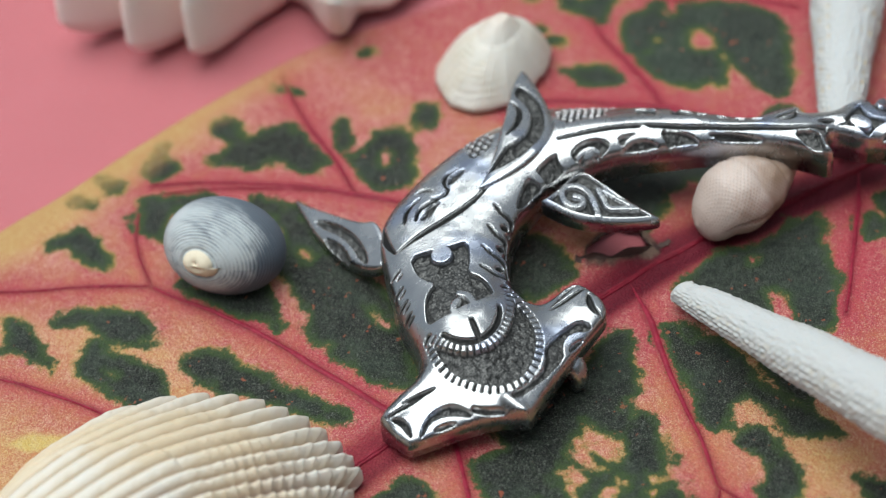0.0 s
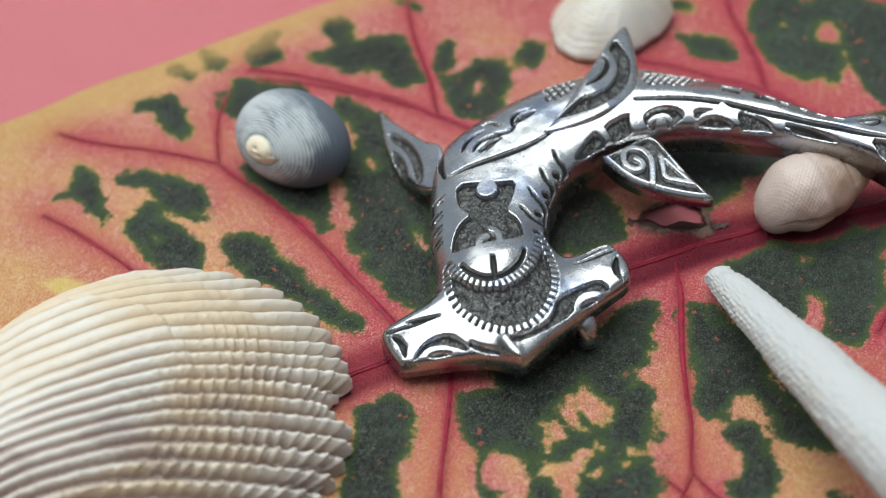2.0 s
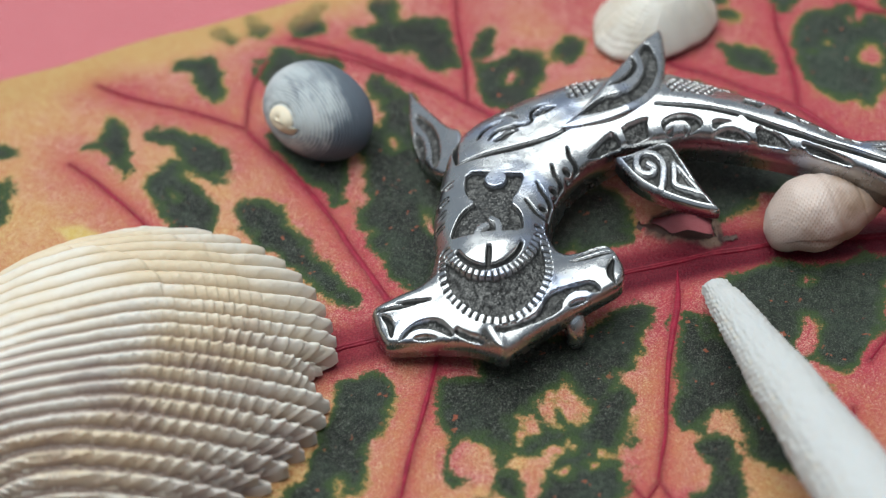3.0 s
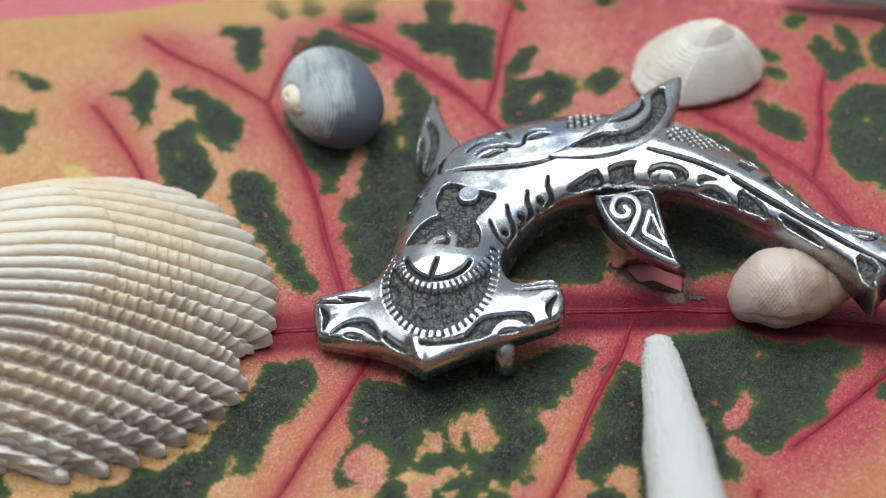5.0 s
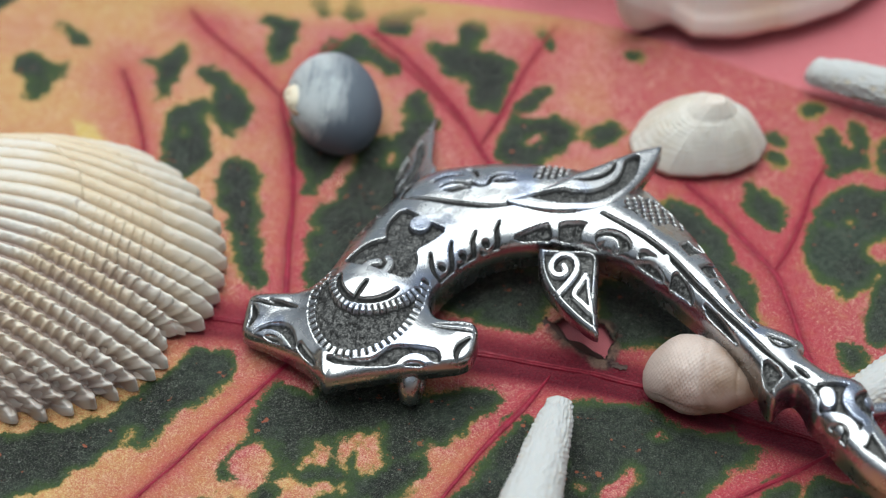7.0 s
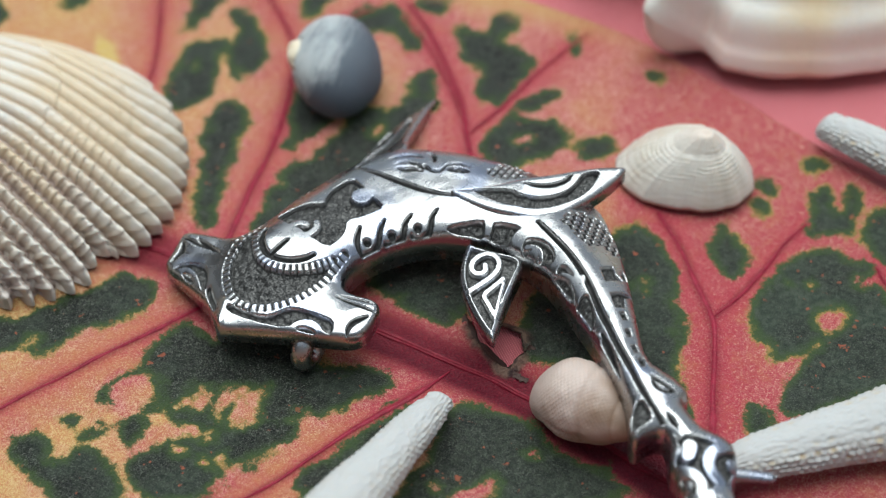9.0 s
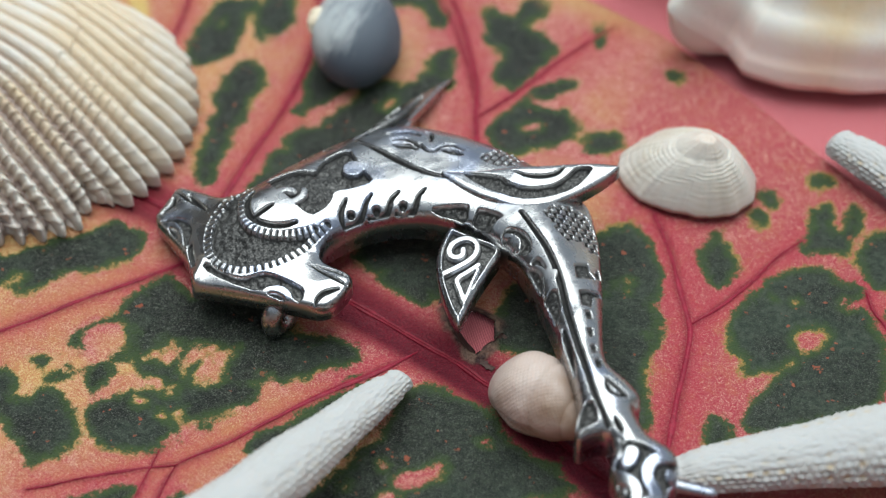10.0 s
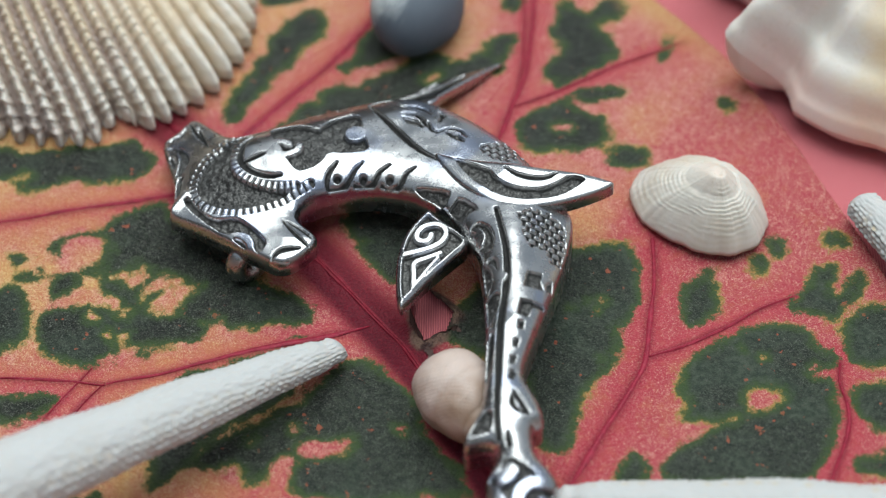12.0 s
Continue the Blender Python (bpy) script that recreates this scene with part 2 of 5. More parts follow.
DRY = plain_material("dry_leaf_brown", (0.075, 0.042, 0.034), 0.7, 0.8)
FLOOR = plain_material("grey_floor", (0.30, 0.28, 0.26))
WOOD = plain_material("table_wood", (0.33, 0.21, 0.12), 0.5, 25.0)

# ---- ground and table ----
def box_mesh(name, x0, x1, y0, y1, z0, z1):
    v = np.array([(x, y, z) for x in (x0, x1) for y in (y0, y1) for z in (z0, z1)])
    f = [(0, 1, 3, 2), (4, 6, 7, 5), (0, 4, 5, 1), (2, 3, 7, 6), (0, 2, 6, 4), (1, 5, 7, 3)]
    return mesh_of(name, v, f, smooth=False)


g = np.array([(-300000, -300000, -78), (300000, -300000, -78), (300000, 300000, -78), (-300000, 300000, -78)], float)
tagged(place("ground", mesh_of("ground", g, [(0, 1, 2, 3)], smooth=False), FLOOR), "pale grey paved ground under the table", "ground", kind="structure")

table = empty("table", 0, 0, -78)
tagged(table, "plain wooden table under the pink cloth", "table")
top = place("tabletop", box_mesh("tabletop", -60, 60, -45, 45, -3.2, -0.45), WOOD, table)
for lx in (-55, 55):
    for ly in (-40, 40):
        place("leg", box_mesh("leg", lx - 3, lx + 3, ly - 3, ly + 3, -78, -3.2), WOOD, table)
for ob in table.children:
    ob.matrix_parent_inverse = Matrix.Translation((0, 0, 78 * CM))

# added walls, never in view: dark ones deepen reflections, the pale one bounces light
DARK_SCREEN = plain_material("dark_light_screen", (0.12, 0.11, 0.10))
PALE_BOUNCE = plain_material("pale_light_bounce", (0.55, 0.53, 0.50))
for name, x0, coat, tint in (("west_light_screen", -150, DARK_SCREEN, "dark"), ("east_light_bounce", 140, PALE_BOUNCE, "pale")):
    tagged(place(name, box_mesh(name, x0, x0 + 10, -125, 160, -78, 90), coat), f"plain {tint} unseen wall added to shape the light at one side", "wall", kind="structure")
tagged(place("south_light_screen", box_mesh("south_light_screen", -200, 200, -135, -125, -78, 90), DARK_SCREEN), "plain dark unseen wall added behind to darken reflections", "wall", kind="structure")

# ---- pink cloth ----
def cloth():
    xs = np.concatenate([np.linspace(-59, -9, 20), np.linspace(-8.6, 9.6, 183), np.linspace(10, 59, 20)])
    ys = np.concatenate([np.linspace(-44, -8, 15), np.linspace(-7.6, 7.6, 153), np.linspace(8, 44, 15)])
    x, y = np.meshgrid(xs, ys, indexing="ij")
    away = step(2.0, 5.0, np.hypot(x / 1.6, y + 1.5) - 2.0)
    z = -0.10 + 0.10 * away * fbm(x * 0.16, y * 0.16, 3, 3)
    z += 0.05 * np.exp(-((x + 3.6 - 0.35 * (y - 2.6)) / 0.10) ** 2) * step(2.3, 3.2, y)
    v = np.stack([x, y, z], -1).reshape(-1, 3)
    n, m = x.shape
    low = v - (0, 0, 0.06)
    f = grid_faces(n, m)
    rim = np.concatenate([np.arange(m), np.arange(1, n) * m + m - 1, (n - 1) * m + np.arange(m - 2, -1, -1), np.arange(n - 2, 0, -1) * m])
    walls = np.stack([rim, np.roll(rim, -1), np.roll(rim, -1) + n * m, rim + n * m], -1)
    faces = np.vstack([f[:, ::1], f[:, ::-1] + n * m, walls])
    return place("cloth", mesh_of("cloth", np.vstack([v, low]), faces), FABRIC)


tagged(cloth(), "salmon pink finely ribbed cloth spread on the table", "cloth", kind="structure")

# ---- the leaf ----
# outlines of the green blotches, and of the red islands in them
PATCHES_A = [[(-3.70, 1.49), (-3.50, 1.46), (-3.37, 1.25), (-3.45, 1.22), (-3.60, 1.36)],
    [(-2.56, 1.35), (-2.46, 1.39), (-2.43, 1.19), (-2.41, 1.04), (-2.49, 0.85), (-2.55, 0.65), (-2.61, 0.78), (-2.63, 1.02), (-2.81, 1.09), (-2.73, 1.14), (-2.62, 1.14)],
    [(-2.43, 0.54), (-2.17, 0.71), (-2.08, 0.67), (-2.13, 0.46), (-2.02, 0.28), (-1.97, 0.06), (-2.08, -0.25), (-2.21, -0.26), (-2.37, -0.08), (-2.43, 0.17), (-2.42, 0.37)],
    [(-2.89, -3.70), (-2.86, -3.34), (-2.47, -3.12), (-2.11, -2.90), (-1.75, -2.62), (-1.69, -2.27), (-1.39, -2.16), (-1.29, -2.28), (-1.32, -2.51), (-1.52, -2.74), (-1.64, -2.85), (-1.76, -3.02), (-1.83, -3.18), (-2.03, -3.23), (-2.35, -3.39), (-2.48, -3.71)]]
PATCHES_B = [[(-2.31, 1.08), (-2.13, 1.06), (-1.95, 0.90), (-1.77, 0.75), (-1.66, 0.48), (-1.75, 0.34), (-1.91, 0.43), (-1.78, 0.28), (-1.81, 0.22), (-1.96, 0.39), (-2.05, 0.47), (-2.07, 0.79), (-2.18, 0.97)],
    [(-1.82, 1.80), (-1.58, 1.73), (-1.47, 1.73), (-1.47, 1.53), (-1.50, 1.33), (-1.58, 1.21), (-1.67, 1.34), (-1.65, 1.55)],
    [(-1.41, -2.20), (-1.31, -2.21), (-1.34, -2.40), (-1.55, -2.72), (-1.70, -2.99), (-2.00, -2.74), (-1.73, -2.36), (-1.54, -2.23)],
    [(-1.86, -0.03), (-1.71, 0.01), (-1.55, -0.13), (-1.51, -0.25), (-1.51, -0.41), (-1.44, -0.64), (-1.44, -0.88), (-1.34, -1.04), (-1.27, -1.26), (-1.23, -1.54), (-1.34, -1.51), (-1.46, -1.30), (-1.54, -1.03), (-1.65, -0.62), (-1.77, -0.56), (-1.75, -0.37), (-1.86, -0.20)]]
PATCHES_C = [[(-1.35, 2.11), (-1.25, 2.09), (-1.20, 1.88), (-1.30, 1.87)],
    [(-1.27, 0.67), (-1.16, 0.39), (-0.80, 0.08), (-0.84, -0.06), (-0.97, -0.34), (-1.08, -0.37), (-1.06, -0.13), (-1.16, -0.04), (-1.16, 0.13), (-1.29, 0.37)],
    [(-1.15, -3.80), (-1.07, -3.65), (-1.00, -3.69), (-1.09, -3.82)],
    [(-1.12, -3.38), (-1.06, -3.21), (-0.93, -3.02), (-0.99, -3.20)],
    [(-1.03, 2.08), (-0.92, 2.02), (-0.98, 1.91), (-1.06, 1.98)],
    [(-1.04, 1.98), (-0.94, 2.04), (-0.91, 1.87), (-1.02, 1.86)],
    [(-0.90, 1.66), (-0.75, 1.58), (-0.53, 1.38), (-0.62, 1.32), (-0.85, 1.33), (-1.04, 1.11), (-1.15, 1.21), (-1.13, 1.53), (-1.04, 1.49)],
    [(-1.21, -4.19), (-1.02, -4.00), (-0.92, -3.92), (-0.76, -3.98), (-0.62, -4.12), (-0.66, -4.27), (-0.79, -4.49)]]
PATCHES_D = [[(-0.92, -2.47), (-0.78, -2.56), (-0.58, -2.65), (-0.37, -2.79), (-0.39, -2.92), (-0.54, -3.01), (-0.60, -3.14), (-0.71, -3.01), (-0.77, -3.10), (-0.76, -3.18), (-0.89, -3.17), (-0.95, -3.36), (-1.02, -3.30), (-0.98, -3.09), (-1.06, -2.92), (-1.02, -2.74), (-1.01, -2.61)],
    [(-1.02, 1.57), (-0.87, 1.60), (-0.58, 1.38), (-0.42, 1.16), (-0.55, 1.15), (-0.73, 1.32)],
    [(-0.65, 0.22), (-0.46, 0.37), (-0.31, 0.22), (-0.40, -0.21), (-0.58, -0.56), (-0.67, -0.90), (-0.85, -1.10), (-0.97, -0.96), (-0.86, -0.76), (-0.91, -0.56), (-0.73, -0.35)],
    [(-0.69, 1.78), (-0.55, 1.92), (-0.41, 1.86), (-0.46, 1.64), (-0.62, 1.66)]]
PATCHES_E = [[(-0.17, 0.63), (-0.12, 0.40), (-0.17, 0.16), (-0.19, -0.27), (-0.13, -0.59), (-0.23, -0.85), (-0.44, -1.17), (-0.60, -1.53), (-0.68, -1.61), (-0.87, -1.45), (-0.86, -1.14), (-0.82, -0.93), (-0.96, -0.73), (-0.85, -0.57), (-0.67, -0.55), (-0.65, -0.40), (-0.63, -0.16), (-0.60, -0.00), (-0.37, 0.25)],
    [(-0.69, 1.87), (-0.55, 1.95), (-0.41, 2.08), (-0.35, 2.03), (-0.43, 1.85), (-0.42, 1.69), (-0.50, 1.61), (-0.64, 1.75)],
    [(-0.76, -3.82), (-0.69, -3.66), (-0.56, -3.54), (-0.35, -3.48), (-0.19, -3.55), (-0.04, -3.64), (0.05, -3.74), (-0.07, -3.92), (-0.19, -4.03), (-0.40, -4.09), (-0.45, -3.94), (-0.54, -3.83)]]
PATCHES_F = [[(-0.99, -2.65), (-0.62, -2.48), (0.01, -2.58), (0.26, -2.49), (0.70, -2.43), (0.63, -2.61), (0.47, -2.75), (0.32, -2.94), (0.06, -2.91), (0.14, -3.13), (0.09, -3.40), (-0.25, -3.66), (-0.75, -3.72), (-0.94, -3.59), (-0.79, -3.46), (-0.33, -3.43), (-0.35, -3.35), (-0.72, -3.40), (-0.85, -3.36), (-0.82, -3.08), (-0.93, -2.93)],
    [(-0.33, 0.86), (-0.24, 0.95), (-0.15, 0.81), (-0.12, 0.62), (-0.21, 0.53), (-0.31, 0.71)],
    [(-0.26, 0.90), (-0.15, 0.71), (-0.02, 0.55), (-0.12, 0.40), (-0.31, 0.47), (-0.26, 0.71)]]
PATCHES_G = [[(-0.02, -2.64), (0.16, -2.49), (0.41, -2.39), (0.58, -2.42), (0.43, -2.64), (0.31, -2.85), (0.09, -2.97), (0.12, -3.07), (0.03, -3.28), (-0.07, -3.48), (-0.18, -3.74), (-0.32, -3.96), (-0.51, -4.00), (-0.91, -3.66), (-0.78, -3.50), (-0.59, -3.53), (-0.46, -3.43), (-0.52, -3.31), (-0.61, -3.09), (-0.45, -3.16), (-0.20, -3.15), (-0.15, -3.06), (-0.20, -2.86)],
    [(-0.33, -4.72), (-0.10, -4.48), (-0.04, -4.36), (0.07, -4.30), (0.05, -4.48), (-0.18, -4.83)]]
PATCHES_H = [[(-0.68, -3.36), (-0.69, -3.16), (-0.69, -2.98), (-0.79, -2.79), (-0.71, -2.57), (-0.39, -2.24), (-0.05, -2.41), (0.31, -2.55), (0.67, -2.34), (0.84, -2.37), (0.72, -2.62), (0.50, -2.88), (0.29, -2.94), (0.15, -3.04), (0.29, -3.14), (0.24, -3.35), (0.02, -3.66), (-0.10, -3.54), (-0.13, -3.37), (-0.11, -3.23), (-0.17, -3.12), (-0.34, -3.21), (-0.46, -3.17)],
    [(-0.19, 1.53), (0.07, 1.56), (0.02, 1.76), (0.14, 1.91), (0.26, 1.85), (0.25, 1.65), (0.16, 1.43), (0.03, 1.24), (-0.03, 1.24), (-0.16, 1.40)],
    [(0.01, 1.62), (0.17, 1.85), (0.27, 1.66), (0.18, 1.52)]]
PATCHES_I = [[(-0.15, 1.44), (-0.02, 1.42), (0.13, 1.44), (0.20, 1.57), (0.26, 1.45), (0.39, 1.47), (0.52, 1.41), (0.57, 1.21), (0.51, 0.97), (0.51, 0.74), (0.41, 0.80), (0.28, 1.02), (0.17, 1.16), (0.01, 1.22), (-0.11, 1.32)],
    [(0.28, 1.52), (0.50, 1.48), (0.59, 1.35), (0.54, 1.19), (0.49, 0.93), (0.37, 0.73), (0.24, 0.85), (0.25, 1.04), (0.33, 1.28), (0.26, 1.39)],
    [(0.53, -4.61), (0.64, -4.63), (0.58, -4.78), (0.49, -4.79), (0.44, -4.73)],
    [(0.54, -3.79), (0.75, -3.75), (0.85, -3.83), (0.80, -4.00), (0.72, -4.15), (0.70, -4.34), (0.56, -4.43), (0.43, -4.39), (0.34, -4.31), (0.35, -4.18), (0.55, -4.15), (0.63, -4.00)],
    [(0.86, 1.11), (0.98, 1.11), (0.86, 0.90), (0.65, 0.74), (0.72, 0.92)]]
PATCHES_J = [[(0.63, 0.71), (0.74, 0.61), (0.90, 0.66), (1.05, 0.74), (1.14, 0.65), (1.21, 0.49), (0.89, 0.08), (0.73, 0.03), (0.63, 0.12), (0.56, 0.28), (0.59, 0.49)],
    [(0.53, -1.67), (0.63, -1.40), (0.85, -1.31), (1.09, -1.41), (1.06, -1.60), (0.80, -1.70)],
    [(0.51, -1.66), (0.82, -1.51), (1.01, -1.57), (1.03, -1.72), (0.86, -1.73)],
    [(0.77, 1.85), (0.85, 1.82), (0.94, 1.58), (0.84, 1.61)],
    [(0.67, 0.35), (0.71, 0.54), (0.82, 0.67), (0.95, 0.61), (1.01, 0.77), (1.07, 0.63), (1.22, 0.65), (1.18, 0.45), (1.04, 0.36), (0.91, 0.23), (0.76, 0.18)],
    [(0.94, -4.61), (1.02, -4.76), (1.10, -4.89), (0.81, -5.18), (0.84, -4.94)]]
PATCHES_K = [[(1.00, -2.58), (1.14, -2.62), (1.15, -2.87), (1.23, -3.17), (1.12, -3.47), (1.23, -3.79), (1.21, -4.28), (1.11, -4.27), (0.96, -4.07), (0.95, -3.77), (1.01, -3.60), (0.95, -3.47), (0.80, -3.57), (0.59, -3.61), (0.55, -3.50), (0.72, -3.35), (0.77, -3.10), (0.90, -2.82)],
    [(0.78, -3.58), (0.87, -3.25), (0.94, -3.11), (0.91, -3.03), (1.04, -2.84), (1.15, -2.66), (1.25, -2.76), (1.23, -3.52)],
    [(1.27, 0.54), (1.46, 0.71), (1.61, 0.70), (1.57, 0.51), (1.38, 0.41)],
    [(1.58, 1.63), (1.71, 1.64), (1.69, 1.52), (1.61, 1.53)]]
PATCHES_L = [[(1.46, -2.65), (1.47, -2.48), (1.54, -2.37), (1.73, -2.38), (1.99, -2.40), (2.34, -2.56), (2.73, -2.59), (2.87, -2.73), (2.56, -3.05), (2.21, -3.40), (1.97, -3.56), (1.79, -3.45), (1.75, -3.31), (1.69, -3.42), (1.70, -3.59), (1.64, -3.75), (1.44, -3.74), (1.18, -4.12), (1.24, -3.63), (1.43, -3.13), (1.49, -2.84)],
    [(1.83, -1.79), (1.82, -1.68), (1.81, -1.49), (2.03, -1.59), (2.01, -1.70)],
    [(1.70, -0.94), (2.12, -0.95), (2.40, -1.17), (2.54, -1.53), (2.32, -1.68), (2.05, -1.47), (1.82, -1.38)],
    [(1.39, -2.43), (1.65, -2.39), (1.96, -2.44), (2.18, -2.56), (2.61, -2.61), (2.99, -2.62), (2.82, -2.78), (2.61, -2.92), (2.49, -3.10), (2.33, -3.33), (1.39, -3.45), (1.39, -2.96)]]
PATCHES_M = [[(1.79, -0.68), (1.83, -0.56), (2.03, -0.18), (2.18, -0.15), (2.34, -0.28), (2.53, -0.51), (2.60, -0.68), (2.58, -0.82), (2.69, -0.91), (2.78, -1.13), (2.82, -1.40), (2.95, -1.63), (3.09, -1.90), (3.06, -1.96), (2.90, -1.95), (2.60, -1.78), (2.39, -1.53), (2.26, -1.27), (2.05, -1.08)],
    [(2.74, -0.21), (2.70, -0.04), (2.71, 0.09), (2.75, 0.15), (2.76, -0.00), (2.81, -0.09), (2.92, -0.02), (3.00, -0.15), (3.05, -0.34), (2.95, -0.39), (2.84, -0.27)],
    [(2.70, 0.00), (2.80, 0.09), (2.89, -0.04), (3.01, -0.09), (3.04, -0.26), (2.89, -0.35), (2.78, -0.23)],
    [(2.87, 0.73), (2.93, 0.79), (3.03, 0.68), (2.97, 0.64)],
    [(2.89, 0.49), (2.94, 0.54), (3.03, 0.47), (2.98, 0.42)]]
PATCHES_N = [[(2.87, -3.22), (2.95, -3.04), (3.03, -2.97), (3.16, -3.01), (3.20, -3.22)],
    [(3.17, 1.04), (3.29, 1.10), (3.38, 1.06), (3.26, 0.99)],
    [(3.24, -3.05), (3.37, -2.90), (3.73, -2.99), (3.86, -3.19), (3.24, -3.26)],
    [(3.42, 0.29), (3.39, 0.47), (3.38, 0.62), (3.33, 0.73), (3.43, 0.84), (3.49, 0.77), (3.48, 0.68), (3.60, 0.60), (3.66, 0.66), (3.60, 0.81), (3.62, 0.96), (3.72, 0.80), (3.74, 0.62), (3.74, 0.46), (3.63, 0.42), (3.53, 0.37)],
    [(3.56, -1.81), (3.51, -1.69), (3.53, -1.52), (3.66, -1.64), (3.71, -1.73), (3.59, -1.85)]]
PATCHES_O = [[(3.24, -0.73), (3.24, -0.50), (3.29, -0.29), (3.32, -0.06), (3.50, 0.13), (3.64, 0.23), (3.77, 0.13), (3.98, 0.17), (4.01, 0.05), (3.92, -0.12), (4.02, -0.10), (4.10, -0.01), (4.35, -0.27), (4.50, -0.56), (4.56, -0.85), (4.25, -1.24), (3.85, -1.58), (3.71, -1.46), (3.71, -1.23), (3.81, -0.97), (3.76, -0.84), (3.63, -0.98), (3.54, -1.07), (3.46, -0.89), (3.37, -0.90)],
    [(3.89, 0.41), (3.83, 0.55), (3.94, 0.75), (4.18, 0.95), (4.48, 0.54), (4.13, 0.23), (4.02, 0.27)],
    [(4.30, -0.02), (4.30, 0.09), (4.57, 0.41), (4.86, 0.03), (4.51, -0.18)],
    [(4.76, -0.58), (4.72, -0.43), (4.95, -0.09), (5.10, -0.29)]]
GAPS_A = [[(-2.68, 0.94), (-2.61, 0.92), (-2.64, 0.83), (-2.70, 0.86)],
    [(-2.27, 0.32), (-2.22, 0.26), (-2.27, 0.22)],
    [(-0.65, -3.20), (-0.61, -3.03), (-0.47, -2.98), (-0.47, -3.12), (-0.57, -3.27)],
    [(-0.50, -3.22), (-0.48, -2.98), (-0.36, -2.99), (-0.38, -3.18)],
    [(-0.41, -0.61), (-0.32, -0.77), (-0.44, -1.09), (-0.47, -0.98), (-0.47, -0.82)],
    [(-0.42, -3.57), (-0.32, -3.58), (-0.37, -3.68), (-0.44, -3.64)],
    [(-0.43, 0.21), (-0.30, 0.23), (-0.29, 0.08), (-0.37, -0.03), (-0.44, 0.08)],
    [(-0.38, -3.14), (-0.36, -2.97), (-0.21, -2.81), (-0.13, -2.77), (-0.12, -2.99), (-0.16, -3.16), (-0.23, -3.26), (-0.33, -3.19)],
    [(-0.12, -3.19), (-0.18, -3.05), (-0.21, -2.92), (-0.05, -2.73), (0.01, -2.81), (0.02, -3.05), (0.03, -3.17)]]
GAPS_B = [[(-0.09, -3.65), (-0.11, -3.59), (-0.05, -3.58), (-0.02, -3.66)],
    [(0.83, 0.53), (0.95, 0.52), (0.90, 0.37), (0.76, 0.34)],
    [(1.32, -3.54), (1.39, -3.45), (1.44, -3.50), (1.41, -3.56)],
    [(1.38, -3.88), (1.38, -3.77), (1.52, -3.66), (1.62, -3.74), (1.54, -3.89)],
    [(1.49, -3.21), (1.53, -3.14), (1.59, -3.19), (1.55, -3.24)],
    [(1.64, -3.29), (1.70, -3.15), (1.95, -2.93), (1.98, -3.01), (1.95, -3.15), (1.81, -3.31), (1.71, -3.32)],
    [(2.06, -2.66), (2.12, -2.60), (2.14, -2.65)],
    [(2.32, -0.80), (2.36, -0.72), (2.42, -0.78)],
    [(3.70, -0.64), (3.67, -0.51), (3.80, -0.34), (3.89, -0.36), (3.92, -0.52), (3.87, -0.72)]]
PATCHES_P = [[(0.23, -1.33), (0.42, -1.16), (0.74, -1.07), (0.97, -1.05), (1.14, -1.21), (1.12, -1.47), (0.93, -1.59), (0.61, -1.61), (0.34, -1.60)], [(1.55, -1.11), (1.81, -1.15), (2.12, -1.28), (2.30, -1.55), (2.10, -1.71), (1.90, -1.75), (1.64, -1.81)]]
PATCHES_Q = [[(-1.58, -4.03), (-1.47, -3.89), (-1.32, -3.93), (-1.31, -4.07), (-1.16, -4.06), (-1.09, -3.86), (-0.95, -3.89), (-0.76, -4.13), (-0.60, -4.29), (-0.91, -4.42), (-1.12, -4.22), (-1.34, -4.25)], [(-1.21, -3.40), (-1.09, -3.21), (-1.02, -3.06), (-0.99, -3.15), (-1.04, -3.30), (-1.11, -3.43)], [(-1.39, -3.72), (-1.32, -3.63), (-1.22, -3.62), (-1.25, -3.70)]]
GAPS_C = [[(-0.28, -3.05), (-0.23, -2.93), (-0.08, -2.75), (0.01, -2.84), (-0.04, -3.01), (-0.03, -3.22), (-0.15, -3.28)], [(-0.56, -3.13), (-0.53, -3.01), (-0.40, -2.99), (-0.35, -3.15), (-0.44, -3.27), (-0.55, -3.27)], [(-0.77, -3.78), (-0.68, -3.45), (-0.46, -3.33), (-0.24, -3.33), (-0.20, -3.45), (-0.47, -3.50), (-0.61, -3.66), (-0.64, -3.92)], [(-1.32, -3.20), (-0.92, -2.94), (-0.71, -3.13), (-0.74, -3.35), (-0.96, -3.57)], [(-0.24, -3.60), (-0.20, -3.55), (-0.12, -3.59), (-0.12, -3.67), (-0.20, -3.67)], [(-2.15, -3.26), (-1.98, -3.03), (-1.85, -3.07), (-1.95, -3.25)]]
PATCHES_R = [[(-3.40, -3.27), (-2.55, -3.15), (-2.19, -2.97), (-2.08, -3.17), (-2.26, -3.38), (-2.50, -3.64), (-2.69, -3.86), (-3.25, -3.90)]]
PATCHES = PATCHES_R + PATCHES_Q + PATCHES_P + PATCHES_A + PATCHES_B + PATCHES_C + PATCHES_D + PATCHES_E + PATCHES_F + PATCHES_G + PATCHES_H + PATCHES_I + PATCHES_J + PATCHES_K + PATCHES_L + PATCHES_M + PATCHES_N + PATCHES_O
